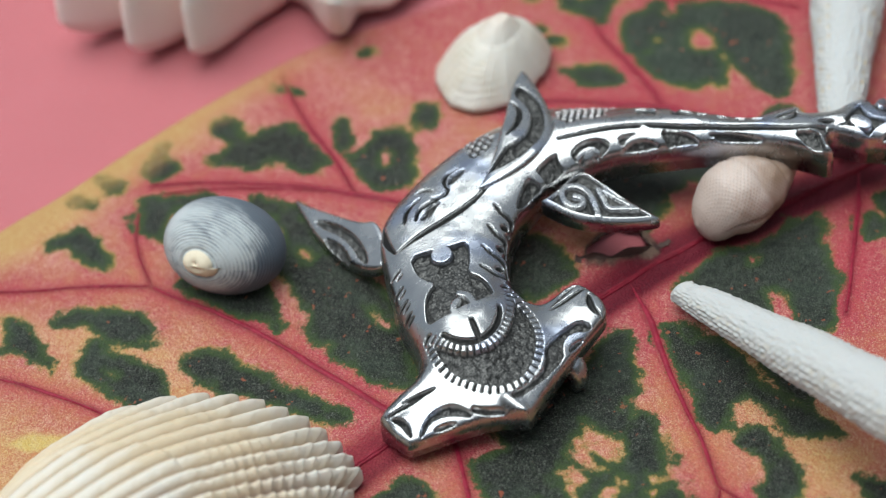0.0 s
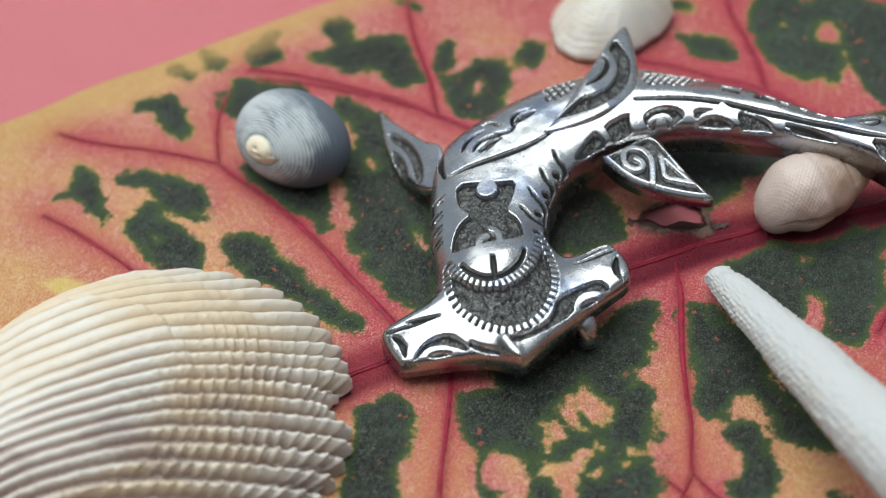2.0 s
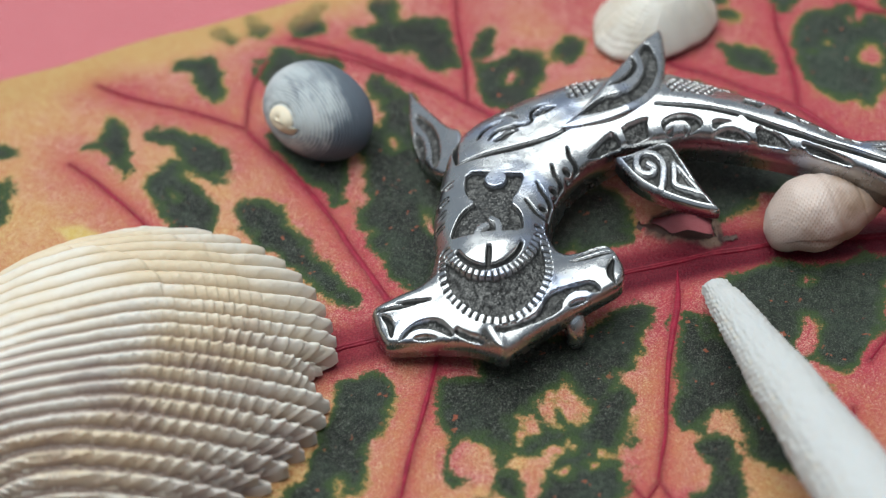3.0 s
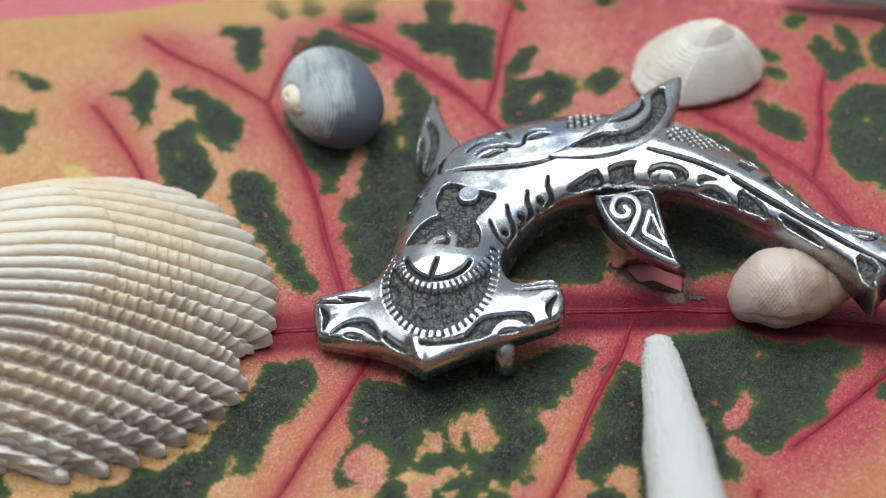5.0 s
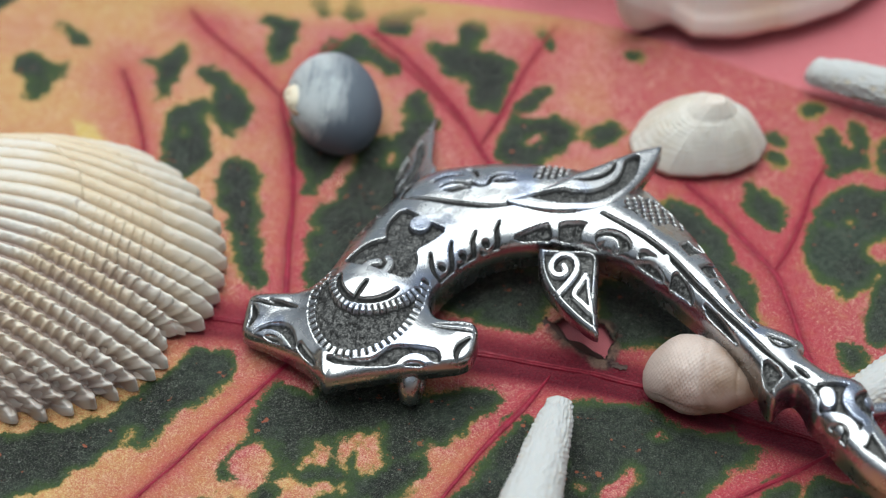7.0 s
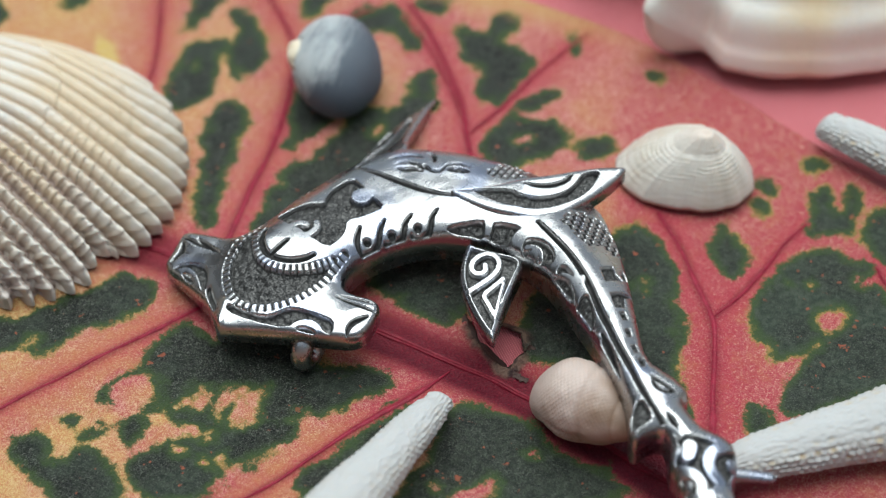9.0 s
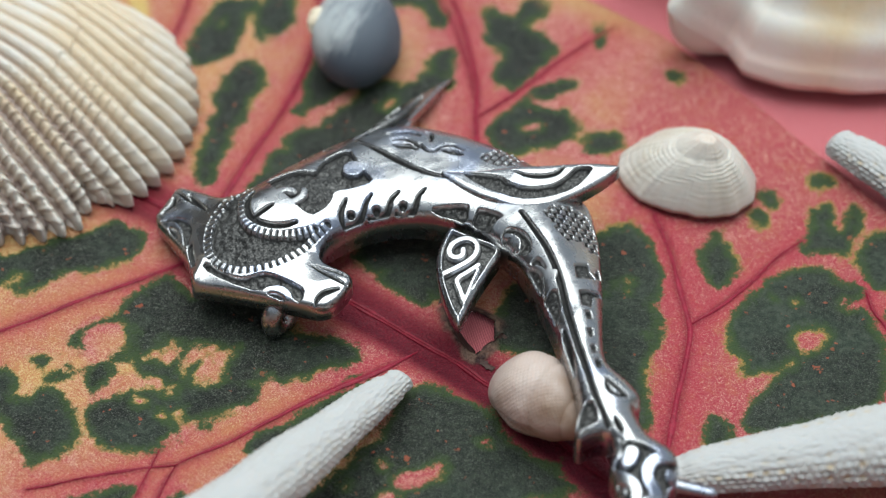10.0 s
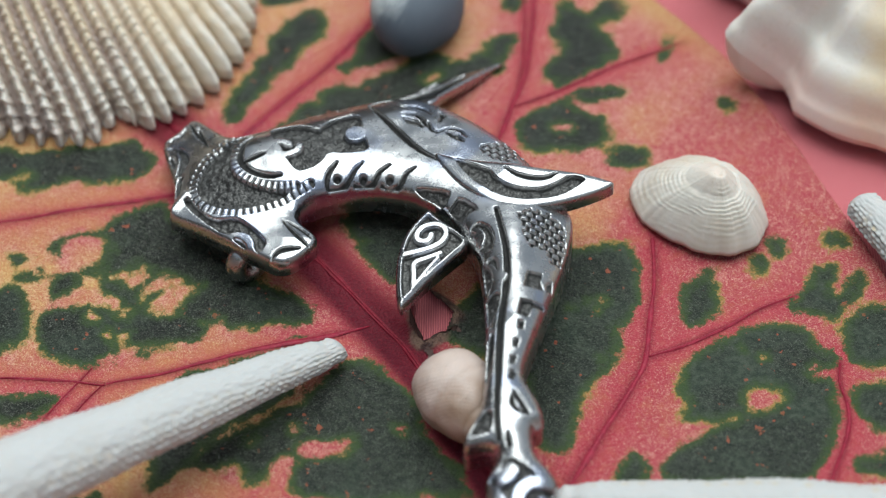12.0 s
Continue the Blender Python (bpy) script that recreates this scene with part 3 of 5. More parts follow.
GAPS_D = [[(3.75, -0.62), (3.74, -0.42), (3.87, -0.31), (3.97, -0.39), (3.96, -0.58), (3.86, -0.72)], [(3.59, -1.28), (3.65, -1.05), (3.75, -0.81), (3.8, -0.7), (3.88, -0.77), (3.77, -0.96), (3.76, -1.14), (3.72, -1.28)], [(3.64, -0.2), (3.63, -0.24), (3.59, -0.26), (3.56, -0.23), (3.57, -0.18), (3.61, -0.17)], [(3.44, -0.26), (3.43, -0.3), (3.4, -0.31), (3.37, -0.28), (3.38, -0.25), (3.42, -0.24)], [(2.38, -0.67), (2.37, -0.71), (2.32, -0.73), (2.29, -0.7), (2.31, -0.65), (2.35, -0.64)]]
GAPS_E = [[(2.28, -0.75), (2.27, -0.78), (2.24, -0.79), (2.22, -0.77), (2.23, -0.74), (2.26, -0.73)], [(2.76, -1.08), (2.75, -1.11), (2.71, -1.13), (2.68, -1.1), (2.7, -1.06), (2.73, -1.05)], [(3.99, -0.01), (3.97, -0.08), (3.91, -0.1), (3.87, -0.05), (3.89, 0.02), (3.95, 0.04)], [(2.22, -0.88), (2.21, -0.9), (2.19, -0.91), (2.17, -0.9), (2.18, -0.87), (2.2, -0.86)]]
GAPS = GAPS_D + GAPS_E + GAPS_C + GAPS_A + GAPS_B
VEINS_A = [  # half width, points
    (0.15, [(-6.5, -1.75), (-1.6, -1.86), (0.45, -1.97), (1.2, -2.06), (1.7, -2.10), (2.6, -2.34), (3.2, -2.52), (5.5, -3.1), (8.0, -3.4)]),
    (0.062, [(3.38, -2.21), (3.25, -1.77), (3.12, -1.32), (3.03, -1.03), (2.96, -0.86), (2.72, -0.55), (2.45, -0.17), (2.19, 0.07)]),
    (0.036, [(2.96, -0.86), (3.08, -0.58), (3.20, -0.18), (3.27, 0.14), (3.38, 0.41)]),
    (0.036, [(4.74, -0.88), (4.64, -0.63), (4.53, -0.38), (4.35, -0.12), (4.16, -0.01), (4.03, 0.16)]),
    (0.050, [(1.22, -2.14), (1.02, -2.54), (0.79, -2.91), (0.55, -3.38), (0.21, -3.95)]),
    (0.030, [(0.21, -3.95), (-0.07, -4.18), (-0.40, -4.46), (-0.65, -4.70)]),
]
VEINS_B = [  # half width, points
    (0.022, [(0.21, -3.95), (0.22, -4.19), (0.29, -4.45)]),
    (0.024, [(0.26, 0.48), (0.00, 0.82), (-0.33, 1.20), (-0.75, 1.52)]),
    (0.050, [(3.46, -2.64), (3.03, -2.97), (2.62, -3.24), (2.14, -3.56)]),
    (0.045, [(-0.66, -1.98), (-0.95, -2.41), (-1.25, -2.86), (-1.55, -3.32), (-1.80, -3.71), (-2.1, -4.2)]),
    (0.055, [(-0.95, -1.93), (-1.04, -1.38), (-1.10, -0.85), (-1.20, -0.01), (-1.41, 0.52), (-1.47, 0.77)]),
    (0.028, [(-1.47, 0.77), (-1.81, 1.14), (-2.21, 1.49), (-2.51, 1.84)]),
]
VEINS_C = [  # half width, points
    (0.022, [(-1.47, 0.77), (-1.28, 1.23), (-1.04, 1.49)]),
    (0.045, [(0.66, -0.24), (0.38, 0.29), (0.18, 0.66), (-0.08, 0.99), (-0.37, 1.34), (-0.75, 1.68)]),
    (0.026, [(0.38, 0.29), (0.55, 0.77), (0.72, 1.44), (0.92, 1.91)]),
    (0.030, [(-2.97, 0.97), (-2.80, 0.62), (-2.62, 0.21), (-2.54, -0.01), (-2.49, -0.53)]),
    (0.018, [(0.00, -3.93), (0.06, -4.14), (0.13, -4.47)]),
    (0.030, [(1.81, -3.91), (1.62, -4.34), (1.43, -4.75)]),
]
VEINS = VEINS_A + VEINS_B + VEINS_C
TOP_EDGE = [(-7.5, 1.2), (-6, 1.75), (-4.1, 2.14), (-2, 2.22), (0, 2.15), (1.3, 2.02), (2.5, 1.60), (3.9, 0.97), (5.2, 0.15), (6.6, -1.05), (8.0, -2.6)]
LOW_EDGE = [(-7.5, -4.6), (-6, -5.5), (-3, -6.4), (0, -6.7), (3, -6.2), (5.5, -5.2), (7, -4.4), (8.0, -3.6)]
TEAR = [(1.64, -1.95), (1.42, -1.88), (1.20, -1.66), (1.28, -1.57), (1.60, -1.60), (1.69, -1.76)]


def leaf_height(x, y):
    dm, _ = to_line(x, y, VEINS[0][1])
    z = -0.03 + 0.04 * fbm(x * 0.35 + 4, y * 0.35, 11, 3)
    edge = np.interp(x, *np.array(TOP_EDGE).T) - y
    z = z * step(0.0, 0.6, np.abs(edge)) + 0.09 * step(-2.0, -4.5, x) * step(-1.5, 1.5, y)
    return z - 0.02 * np.exp(-((dm / 0.35) ** 2))


def leaf():
    n, m = 560, 450
    u = np.linspace(0, 1, n)
    xs = np.interp(u, [0, 0.05, 0.95, 1.0], [-7.5, -4.6, 5.3, 8.0])
    low, high = np.interp(xs, *np.array(LOW_EDGE).T), np.interp(xs, *np.array(TOP_EDGE).T)
    high = high + 0.03 * vnoise(xs * 1.5, xs * 0, 5)
    v = np.linspace(0, 1, m) ** 0.85
    x = np.repeat(xs[:, None], m, 1)
    y = low[:, None] + (high - low)[:, None] * v[None]
    wx, wy = x + 0.022 * fbm(x * 6, y * 6, 21, 3), y + 0.022 * fbm(x * 6, y * 6, 22, 3)
    green, island = np.full(x.shape, -0.4), np.zeros(x.shape)
    for patches, sign in ((PATCHES, 1), (GAPS, -1)):
        for pts in patches:
            q = rounded(pts, 1)
            (x0, y0), (x1, y1) = q.min(0) - 0.35, q.max(0) + 0.35
            near = (wx > x0) & (wx < x1) & (wy > y0) & (wy < y1)
            if near.any():
                d = inside(wx[near], wy[near], q)
                green[near] = np.maximum(green[near], d) if sign > 0 else np.minimum(green[near], -d)
                if sign < 0:
                    island[near] = np.maximum(island[near], step(-0.04, 0.04, d))
    # beyond the known blotches the pattern goes on at random
    outer = np.maximum(step(-2.6, -4.2, x), np.maximum(step(-4.6, -5.4, y), step(4.7, 5.4, x)))
    green = np.maximum(green, fbm(x * 1.1, y * 1.1, 31, 3) * 0.4 - 0.12 - 0.6 * (1 - outer))
    green += 0.038 + 0.026 * (1 - 0.6 * step(0.6, 1.6, x)) * fbm(x * 5, y * 5, 23, 4)
    flush = np.zeros(x.shape)
    green += 0.045 * fbm(x * 4.5, y * 4.5, 24, 4) * step(-2.1, -2.5, y) + 0.03 * fbm(x * 5, y * 5, 25, 3) * step(1.2, 0.2, x)
    vein, core, vd_all = np.zeros(x.shape), np.zeros(x.shape), np.full(x.shape, 9.0)
    relief = np.zeros(x.shape)
    for w, pts in VEINS:
        smooth = rounded(pts, 2, closed=False)
        d, along = to_line(wx * 0.25 + x * 0.75, wy * 0.25 + y * 0.75, smooth)
        ww = w * (1.0 - 0.35 * along)
        main = w > 0.1
        reach = ww * (1.5 if main else 1.5) + (0.035 if main else 0.055)
        vein = np.maximum(vein, np.exp(-((d / reach) ** (4 if main else 2))) * (1.0 if main else 0.6))
        flush = np.maximum(flush, np.exp(-((d / (0.46 if main else 0.15 + 2.8 * ww)) ** 2)) * (0.95 if main else 0.8))
        if main:
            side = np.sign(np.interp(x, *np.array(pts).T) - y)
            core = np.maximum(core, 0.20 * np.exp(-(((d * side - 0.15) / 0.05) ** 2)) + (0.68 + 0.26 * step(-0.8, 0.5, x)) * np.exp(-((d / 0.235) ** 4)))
        else:
            core = np.maximum(core, 0.55 * np.exp(-((d / (ww * 0.8 + 0.010)) ** 2)))
        vd_all = np.minimum(vd_all, d - ww)
        relief = np.maximum(relief, 0.010 * np.exp(-((d / (0.6 * ww + 0.02)) ** 2)))
        green = np.minimum(green, (d - ww * 0.8) * 1.2)
    orange = 0.08 + 0.42 * step(0.15, 0.55, vd_all) + 0.30 * fbm(x * 0.9, y * 0.9, 41, 3)
    orange += 0.35 * step(-2.2, -3.0, y) * step(2.2, 1.2, x) - 0.42 * step(1.6, 2.6, x) * step(-3.0, -2.4, y)
    orange += 0.5 * step(0.55, 0.1, high[:, None] - y) * step(1.5, -0.5, x) - 0.18 * step(-0.5, 0.5, y) * step(-1.2, 0.2, x) + 0.18 * step(-0.8, -2.0, x)
    orange = np.clip(orange - 0.45 * island - 0.26 * step(-0.16, 0.0, green) * step(-2.4, -1.6, x), 0, 1)
    sallow = step(-0.03, 0.03, inside(wx, wy, np.array([(-3.25, 0.27), (-3.05, 0.22), (-2.88, 0.0), (-3.0, -0.02), (-3.16, 0.08)])))
    # right half: redder ground, and where the greens get their painted sheen
    crimson = 0.65 * step(1.0, 2.2, x)
    margin = step(0.42, 0.06, high[:, None] - y + 0.10 * fbm(x * 2.5, y * 2.5, 44, 3)) * step(1.8, 0.6, x)
    tear = inside(x, y, np.array(TEAR))
    dry = step(-0.065, -0.02, tear + 0.045 * fbm(x * 7, y * 7, 61, 3)) * 0.95
    z = leaf_height(x, y) + relief + 0.004 * fbm(x * 4, y * 4, 51, 3) + 0.05 * step(-0.12, 0.0, tear)
    verts = np.stack([x, y, z], -1).reshape(-1, 3)
    f = grid_faces(n, m)
    t = (tear.ravel() > 0)
    f = f[~t[f].any(1)]
    f2 = f[:, ::-1] + n * m
    edges = np.concatenate([f[:, [a, (a + 1) % 4]] for a in range(4)])
    key = edges[:, 0] * (n * m) + edges[:, 1]
    back = edges[:, 1] * (n * m) + edges[:, 0]
    rim = edges[~np.isin(key, back)]
    walls = np.stack([rim[:, 1], rim[:, 0], rim[:, 0] + n * m, rim[:, 1] + n * m], -1)
    low_v = verts - (0, 0, 0.028)
    both = lambda a: np.concatenate([a.ravel(), a.ravel()])
    me = mesh_of("blade", np.vstack([verts, low_v]), np.vstack([f, f2, walls]),
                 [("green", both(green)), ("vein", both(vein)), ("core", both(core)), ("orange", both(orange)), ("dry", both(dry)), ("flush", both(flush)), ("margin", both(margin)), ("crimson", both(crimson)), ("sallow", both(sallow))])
    ob = empty("leaf", 0, -2, -0.06)
    inv = Matrix.Translation(ob.location).inverted()
    blade = place("blade", me, LEAF, ob)
    blade.matrix_parent_inverse = inv
    for k, (w, pts) in enumerate(VEINS):
        p = place("midrib" if k == 0 else "vein", vein_strip(w, pts, k), VEIN if k else MIDRIB, ob, "crimson sunken midrib" if k == 0 else "")
        p.matrix_parent_inverse = inv
    for k, (pts, tall) in enumerate((([(1.13, -1.58), (1.23, -1.70), (1.42, -1.88), (1.63, -1.96)], 0.16), ([(1.62, -1.97), (1.69, -1.80), (1.71, -1.66)], 0.05), ([(1.62, -1.97), (1.72, -1.96), (1.82, -1.98)], 0.02))):
        p = place("torn_shred", shred(pts, tall, k), DRY, ob, "dry brown torn shred")
        p.matrix_parent_inverse = inv
    return ob


def shred(pts, tall, seed):
    """A dry curled strip standing along the edge of the tear."""
    path = rounded(pts, 2, closed=False)
    s = np.linspace(0, 1, 60)
    px, py = (np.interp(s, np.linspace(0, 1, len(path)), path[:, k]) for k in (0, 1))
    tx, ty = np.gradient(px), np.gradient(py)
    ln = np.hypot(tx, ty)
    h = tall * np.sin(np.pi * s) ** 0.5 * (0.75 + 0.5 * vnoise(s * 6, s * 0, seed + 3))
    a = np.linspace(0, 1, 9)[None]
    out = 0.045 - 0.09 * a + 0.05 * a ** 2 + 0.012 * vnoise(s[:, None] * 14, a * 3, seed + 8)
    x, y = px[:, None] + (ty / ln)[:, None] * out, py[:, None] - (tx / ln)[:, None] * out
    z = leaf_height(x, y) + 0.015 + h[:, None] * a
    top = np.stack([x, y, z], -1).reshape(-1, 3)
    f = grid_faces(60, 9)
    return mesh_of("torn_shred", np.vstack([top, top + (0.006, 0.006, -0.004)]), np.vstack([f, f[:, ::-1] + 540]))


def vein_strip(w, pts, seed):
    """A low cord along a vein: a rounded crest with fine lengthwise ridges, tapering to its end."""
    path = rounded(pts, 3, closed=False)
    length = np.concatenate([[0], np.cumsum(np.hypot(*np.diff(path, axis=0).T))])
    s = np.arange(0, length[-1], 0.03)
    px, py = np.interp(s, length, path[:, 0]), np.interp(s, length, path[:, 1])
    tx, ty = np.gradient(px), np.gradient(py)
    ln = np.hypot(tx, ty)
    tx, ty = tx / ln, ty / ln
    main = w > 0.1
    half = (0.040 if main else 0.42 * w + 0.004) * np.sqrt(np.clip(s / 0.4, 0.02, 1)) * (1 - 0.55 * s / length[-1]) * (1 + 0.25 * vnoise(s * 5, s * 0, seed + 70))
    shift = 0.012 * vnoise(s * 3, s * 0, seed + 90)
    across = np.linspace(-1, 1, 13 if main else 7)[None]
    off = half[:, None] * across + shift[:, None]
    x, y = px[:, None] - ty[:, None] * off, py[:, None] + tx[:, None] * off
    crest = (0.024 if main else 0.009) * (1 - across ** 2) - 0.006
    if main:
        crest = crest + 0.007 * np.cos(across * 9 + vnoise(s * 1.5, s * 0, 7)[:, None])
    z = leaf_height(x, y) + (0.014 if main else 0.017) + crest + 0.003 * vnoise(x * 14, y * 14, seed)
    return mesh_of("vein", np.stack([x, y, z], -1).reshape(-1, 3), grid_faces(len(s), across.shape[1])[:, ::-1])


tagged(leaf(), "large red and orange croton leaf with dark green blotches", "leaf")

# ---- the silver shark ----
def relief_mesh(name, outline, top, bottom, cell=0.0078):
    """A solid over the plan outline: top(x, y, d) gives height and tarnish, d is the distance from the rim; walls and a floor close it."""
    lo, hi = outline.min(0) - 3 * cell, outline.max(0) + 3 * cell
    x, y = np.meshgrid(np.arange(lo[0], hi[0], cell), np.arange(lo[1], hi[1], cell), indexing="ij")
    d = inside(x, y, outline)
    gx, gy = np.gradient(d, cell)
    gl = np.hypot(gx, gy) + 1e-9
    out = d < 0
    x, y = np.where(out, x - d * gx / gl, x), np.where(out, y - d * gy / gl, y)
    n, m = d.shape
    f = grid_faces(n, m)
    f = f[(d.ravel()[f] > 0).any(1)]
    used, f = np.unique(f, return_inverse=True)
    f = f.reshape(-1, 4)
    x, y, d = x.ravel()[used], y.ravel()[used], np.maximum(d.ravel()[used], 0)
    z, ox = top(x, y, d)
    k = len(used)
    floor_z = np.minimum(bottom(x, y), z - 0.03)
    e = np.concatenate([f[:, [a, (a + 1) % 4]] for a in range(4)])
    rim = e[~np.isin(e[:, 0] * k + e[:, 1], e[:, 1] * k + e[:, 0])]
    walls = np.stack([rim[:, 1], rim[:, 0], rim[:, 0] + k, rim[:, 1] + k], -1)
    v = np.vstack([np.stack([x, y, z], -1), np.stack([x, y, floor_z], -1)])
    return mesh_of(name, v, np.vstack([f, f[:, ::-1] + k, walls]), [("ox", np.concatenate([ox, ox * 0 + 0.12]))])


class Chisel:
    """Collects cuts and raised work on a surface seen from above."""

    def __init__(self, x, y):
        self.x, self.y = x, y
        self.cut, self.ox = np.zeros(x.shape), np.zeros(x.shape)

    def groove(self, pts, width, depth=0.032, taper=0.6, rounds=2):
        d, along = to_line(self.x, self.y, rounded(pts, rounds, closed=False))
        w = 1.25 * width * (1 - taper * np.abs(2 * along - 1) ** 2)
        s = step(1.0, 0.62, d / w)
        self.cut = np.maximum(self.cut, depth * s)
        self.ox = np.maximum(self.ox, s)

    def field(self, pts, depth=0.06, rounds=1, grain=0.012, seed=1):
        d = inside(self.x, self.y, rounded(pts, rounds))
        s = step(-0.004, 0.013, d)
        g = grain * fbm(self.x * 30, self.y * 30, seed, 2)
        self.cut = np.where(s > 0, np.maximum(self.cut, s * (depth + g)), self.cut)
        self.ox = np.maximum(self.ox, s * (0.74 - 3 * g))

    def keep(self, s, height=0.0):
        """Raises work out of a field: s is 1 where it stands."""
        self.cut = self.cut * (1 - s) - height * s
        self.ox = self.ox * (1 - s)

    def ridge(self, pts, width, height=0.0, rounds=2):
        d, _ = to_line(self.x, self.y, rounded(pts, rounds, closed=False))
        self.keep(step(1.15, 0.85, d / width), height)

    def disc(self, cx, cy, r, height=0.0):
        self.keep(step(1.12, 0.88, np.hypot(self.x - cx, self.y - cy) / r), height)

    def pit(self, cx, cy, r, depth=0.04):
        s = step(1.15, 0.7, np.hypot(self.x - cx, self.y - cy) / r)
        self.cut, self.ox = np.maximum(self.cut, depth * s), np.maximum(self.ox, s)

    def beads(self, pts, count, width, height=0.018):
        """A row of short ribs across a line."""
        line = rounded(pts, 2, closed=False)
        d, along = to_line(self.x, self.y, line)
        wave = np.abs(((along * count) % 1.0) - 0.5) * 2
        inside_row = step(1.15, 0.85, d / width)
        bead = inside_row * step(0.90, 0.52, wave)
        self.cut = self.cut * (1 - inside_row) + inside_row * (0.035 - (0.035 + height) * bead)
        self.ox = np.maximum(self.ox * (1 - inside_row), inside_row * (1 - bead) * 0.9)


HEAD_SIDE = [
    (-1.24, -1.81), (-1.25, -1.96), (-1.25, -2.12), (-1.23, -2.19), (-0.96, -2.32), (-0.69, -2.48), (-0.57, -2.60), (-0.49, -2.71), (-0.42, -2.69),
    (-0.24, -2.64), (0.10, -2.57), (0.40, -2.52), (0.58, -2.49), (0.65, -2.39), (0.66, -2.22), (0.64, -2.11), (0.56, -2.06), (0.41, -2.06),
    (0.30, -2.04), (0.25, -1.94), (0.26, -1.81), (0.32, -1.68), (0.44, -1.53), (0.58, -1.41), (0.78, -1.30), (1.01, -1.26), (1.15, -1.23),
    (1.34, -1.27), (1.59, -1.35), (1.80, -1.47), (2.01, -1.65), (2.21, -1.83), (2.37, -1.99), (2.52, -2.15), (2.68, -2.32), (2.79, -2.48),
]
TAIL_SIDE = [
    (2.86, -2.70), (2.93, -2.77), (2.98, -2.65), (3.08, -2.57), (3.16, -2.67), (3.21, -2.83), (3.29, -2.89), (3.35, -2.99), (3.46, -3.12),
    (3.58, -3.25), (3.75, -3.37), (3.99, -3.48), (4.03, -3.31), (3.90, -3.13), (3.78, -2.98), (3.65, -2.79), (3.68, -2.69), (3.61, -2.50),
    (3.52, -2.45), (3.44, -2.44), (3.31, -2.43), (3.19, -2.34), (3.12, -2.27), (3.16, -2.20), (3.09, -2.13), (2.96, -2.07), (2.76, -2.02),
    (2.58, -1.69), (2.36, -1.25), (2.19, -0.95), (2.00, -0.67), (1.85, -0.52), (1.62, -0.46), (1.26, -0.40), (0.80, -0.36), (0.42, -0.39),
    (0.07, -0.46), (-0.12, -0.62), (-0.30, -0.90), (-0.50, -1.25), (-0.57, -1.49), (-0.67, -1.69), (-0.80, -1.81), (-0.98, -1.80),
]
BODY = HEAD_SIDE + TAIL_SIDE


DORSAL = [(0.70, -0.93), (0.84, -0.88), (1.01, -0.79), (1.17, -0.69), (1.30, -0.60), (1.46, -0.49), (1.63, -0.35), (1.80, -0.23), (1.95, -0.16), (1.97, -0.19), (1.93, -0.33), (1.87, -0.49), (1.78, -0.67), (1.68, -0.83), (1.60, -0.94), (1.40, -1.02), (1.16, -1.04), (0.90, -1.00)]


def body_rim(x, y):
    """How high the upper edge of the shark lies: the left horn droops to the leaf, the tail arches over it and leans back."""
    z = np.interp(x, [-1.3, -0.5, 0.6, 1.2, 1.6, 2.4, 3.2, 4.0], [0.18, 0.30, 0.42, 0.47, 0.52, 0.60, 0.57, 0.50])
    return z - step(-1.0, -0.4, y + 0.9 * (x - 1.6)) * np.interp(x, [0.9, 1.6, 2.0, 2.5, 2.8], [0, 0.12, 0.15, 0.06, 0])


def body_base(x, y, d):
    """The swell of the body over its edge: full on the forehead, low on the horns and the tail."""
    horn = np.clip(step(-1.85, -2.05, y) * step(0.95, 0.55, x), 0, 1) * (1 - 0.75 * np.exp(-(((x + 0.33) / 0.42) ** 2 + ((y + 2.0) / 0.5) ** 2)))
    tail = step(1.7, 2.6, x)
    swell = 0.17 - 0.11 * horn - 0.05 * tail + 0.10 * np.exp(-(((x + 0.35) / 0.45) ** 2 + ((y + 1.85) / 0.5) ** 2))
    t = np.clip(d / (0.36 - 0.10 * horn - 0.17 * tail), 0, 1)
    edge = np.clip(d / 0.035, 0, 1)
    return body_rim(x, y) - 0.015 + 0.035 * np.sqrt(1 - (1 - edge) ** 2) + swell * np.sqrt(np.maximum(1 - (1 - t) ** 2, 0))


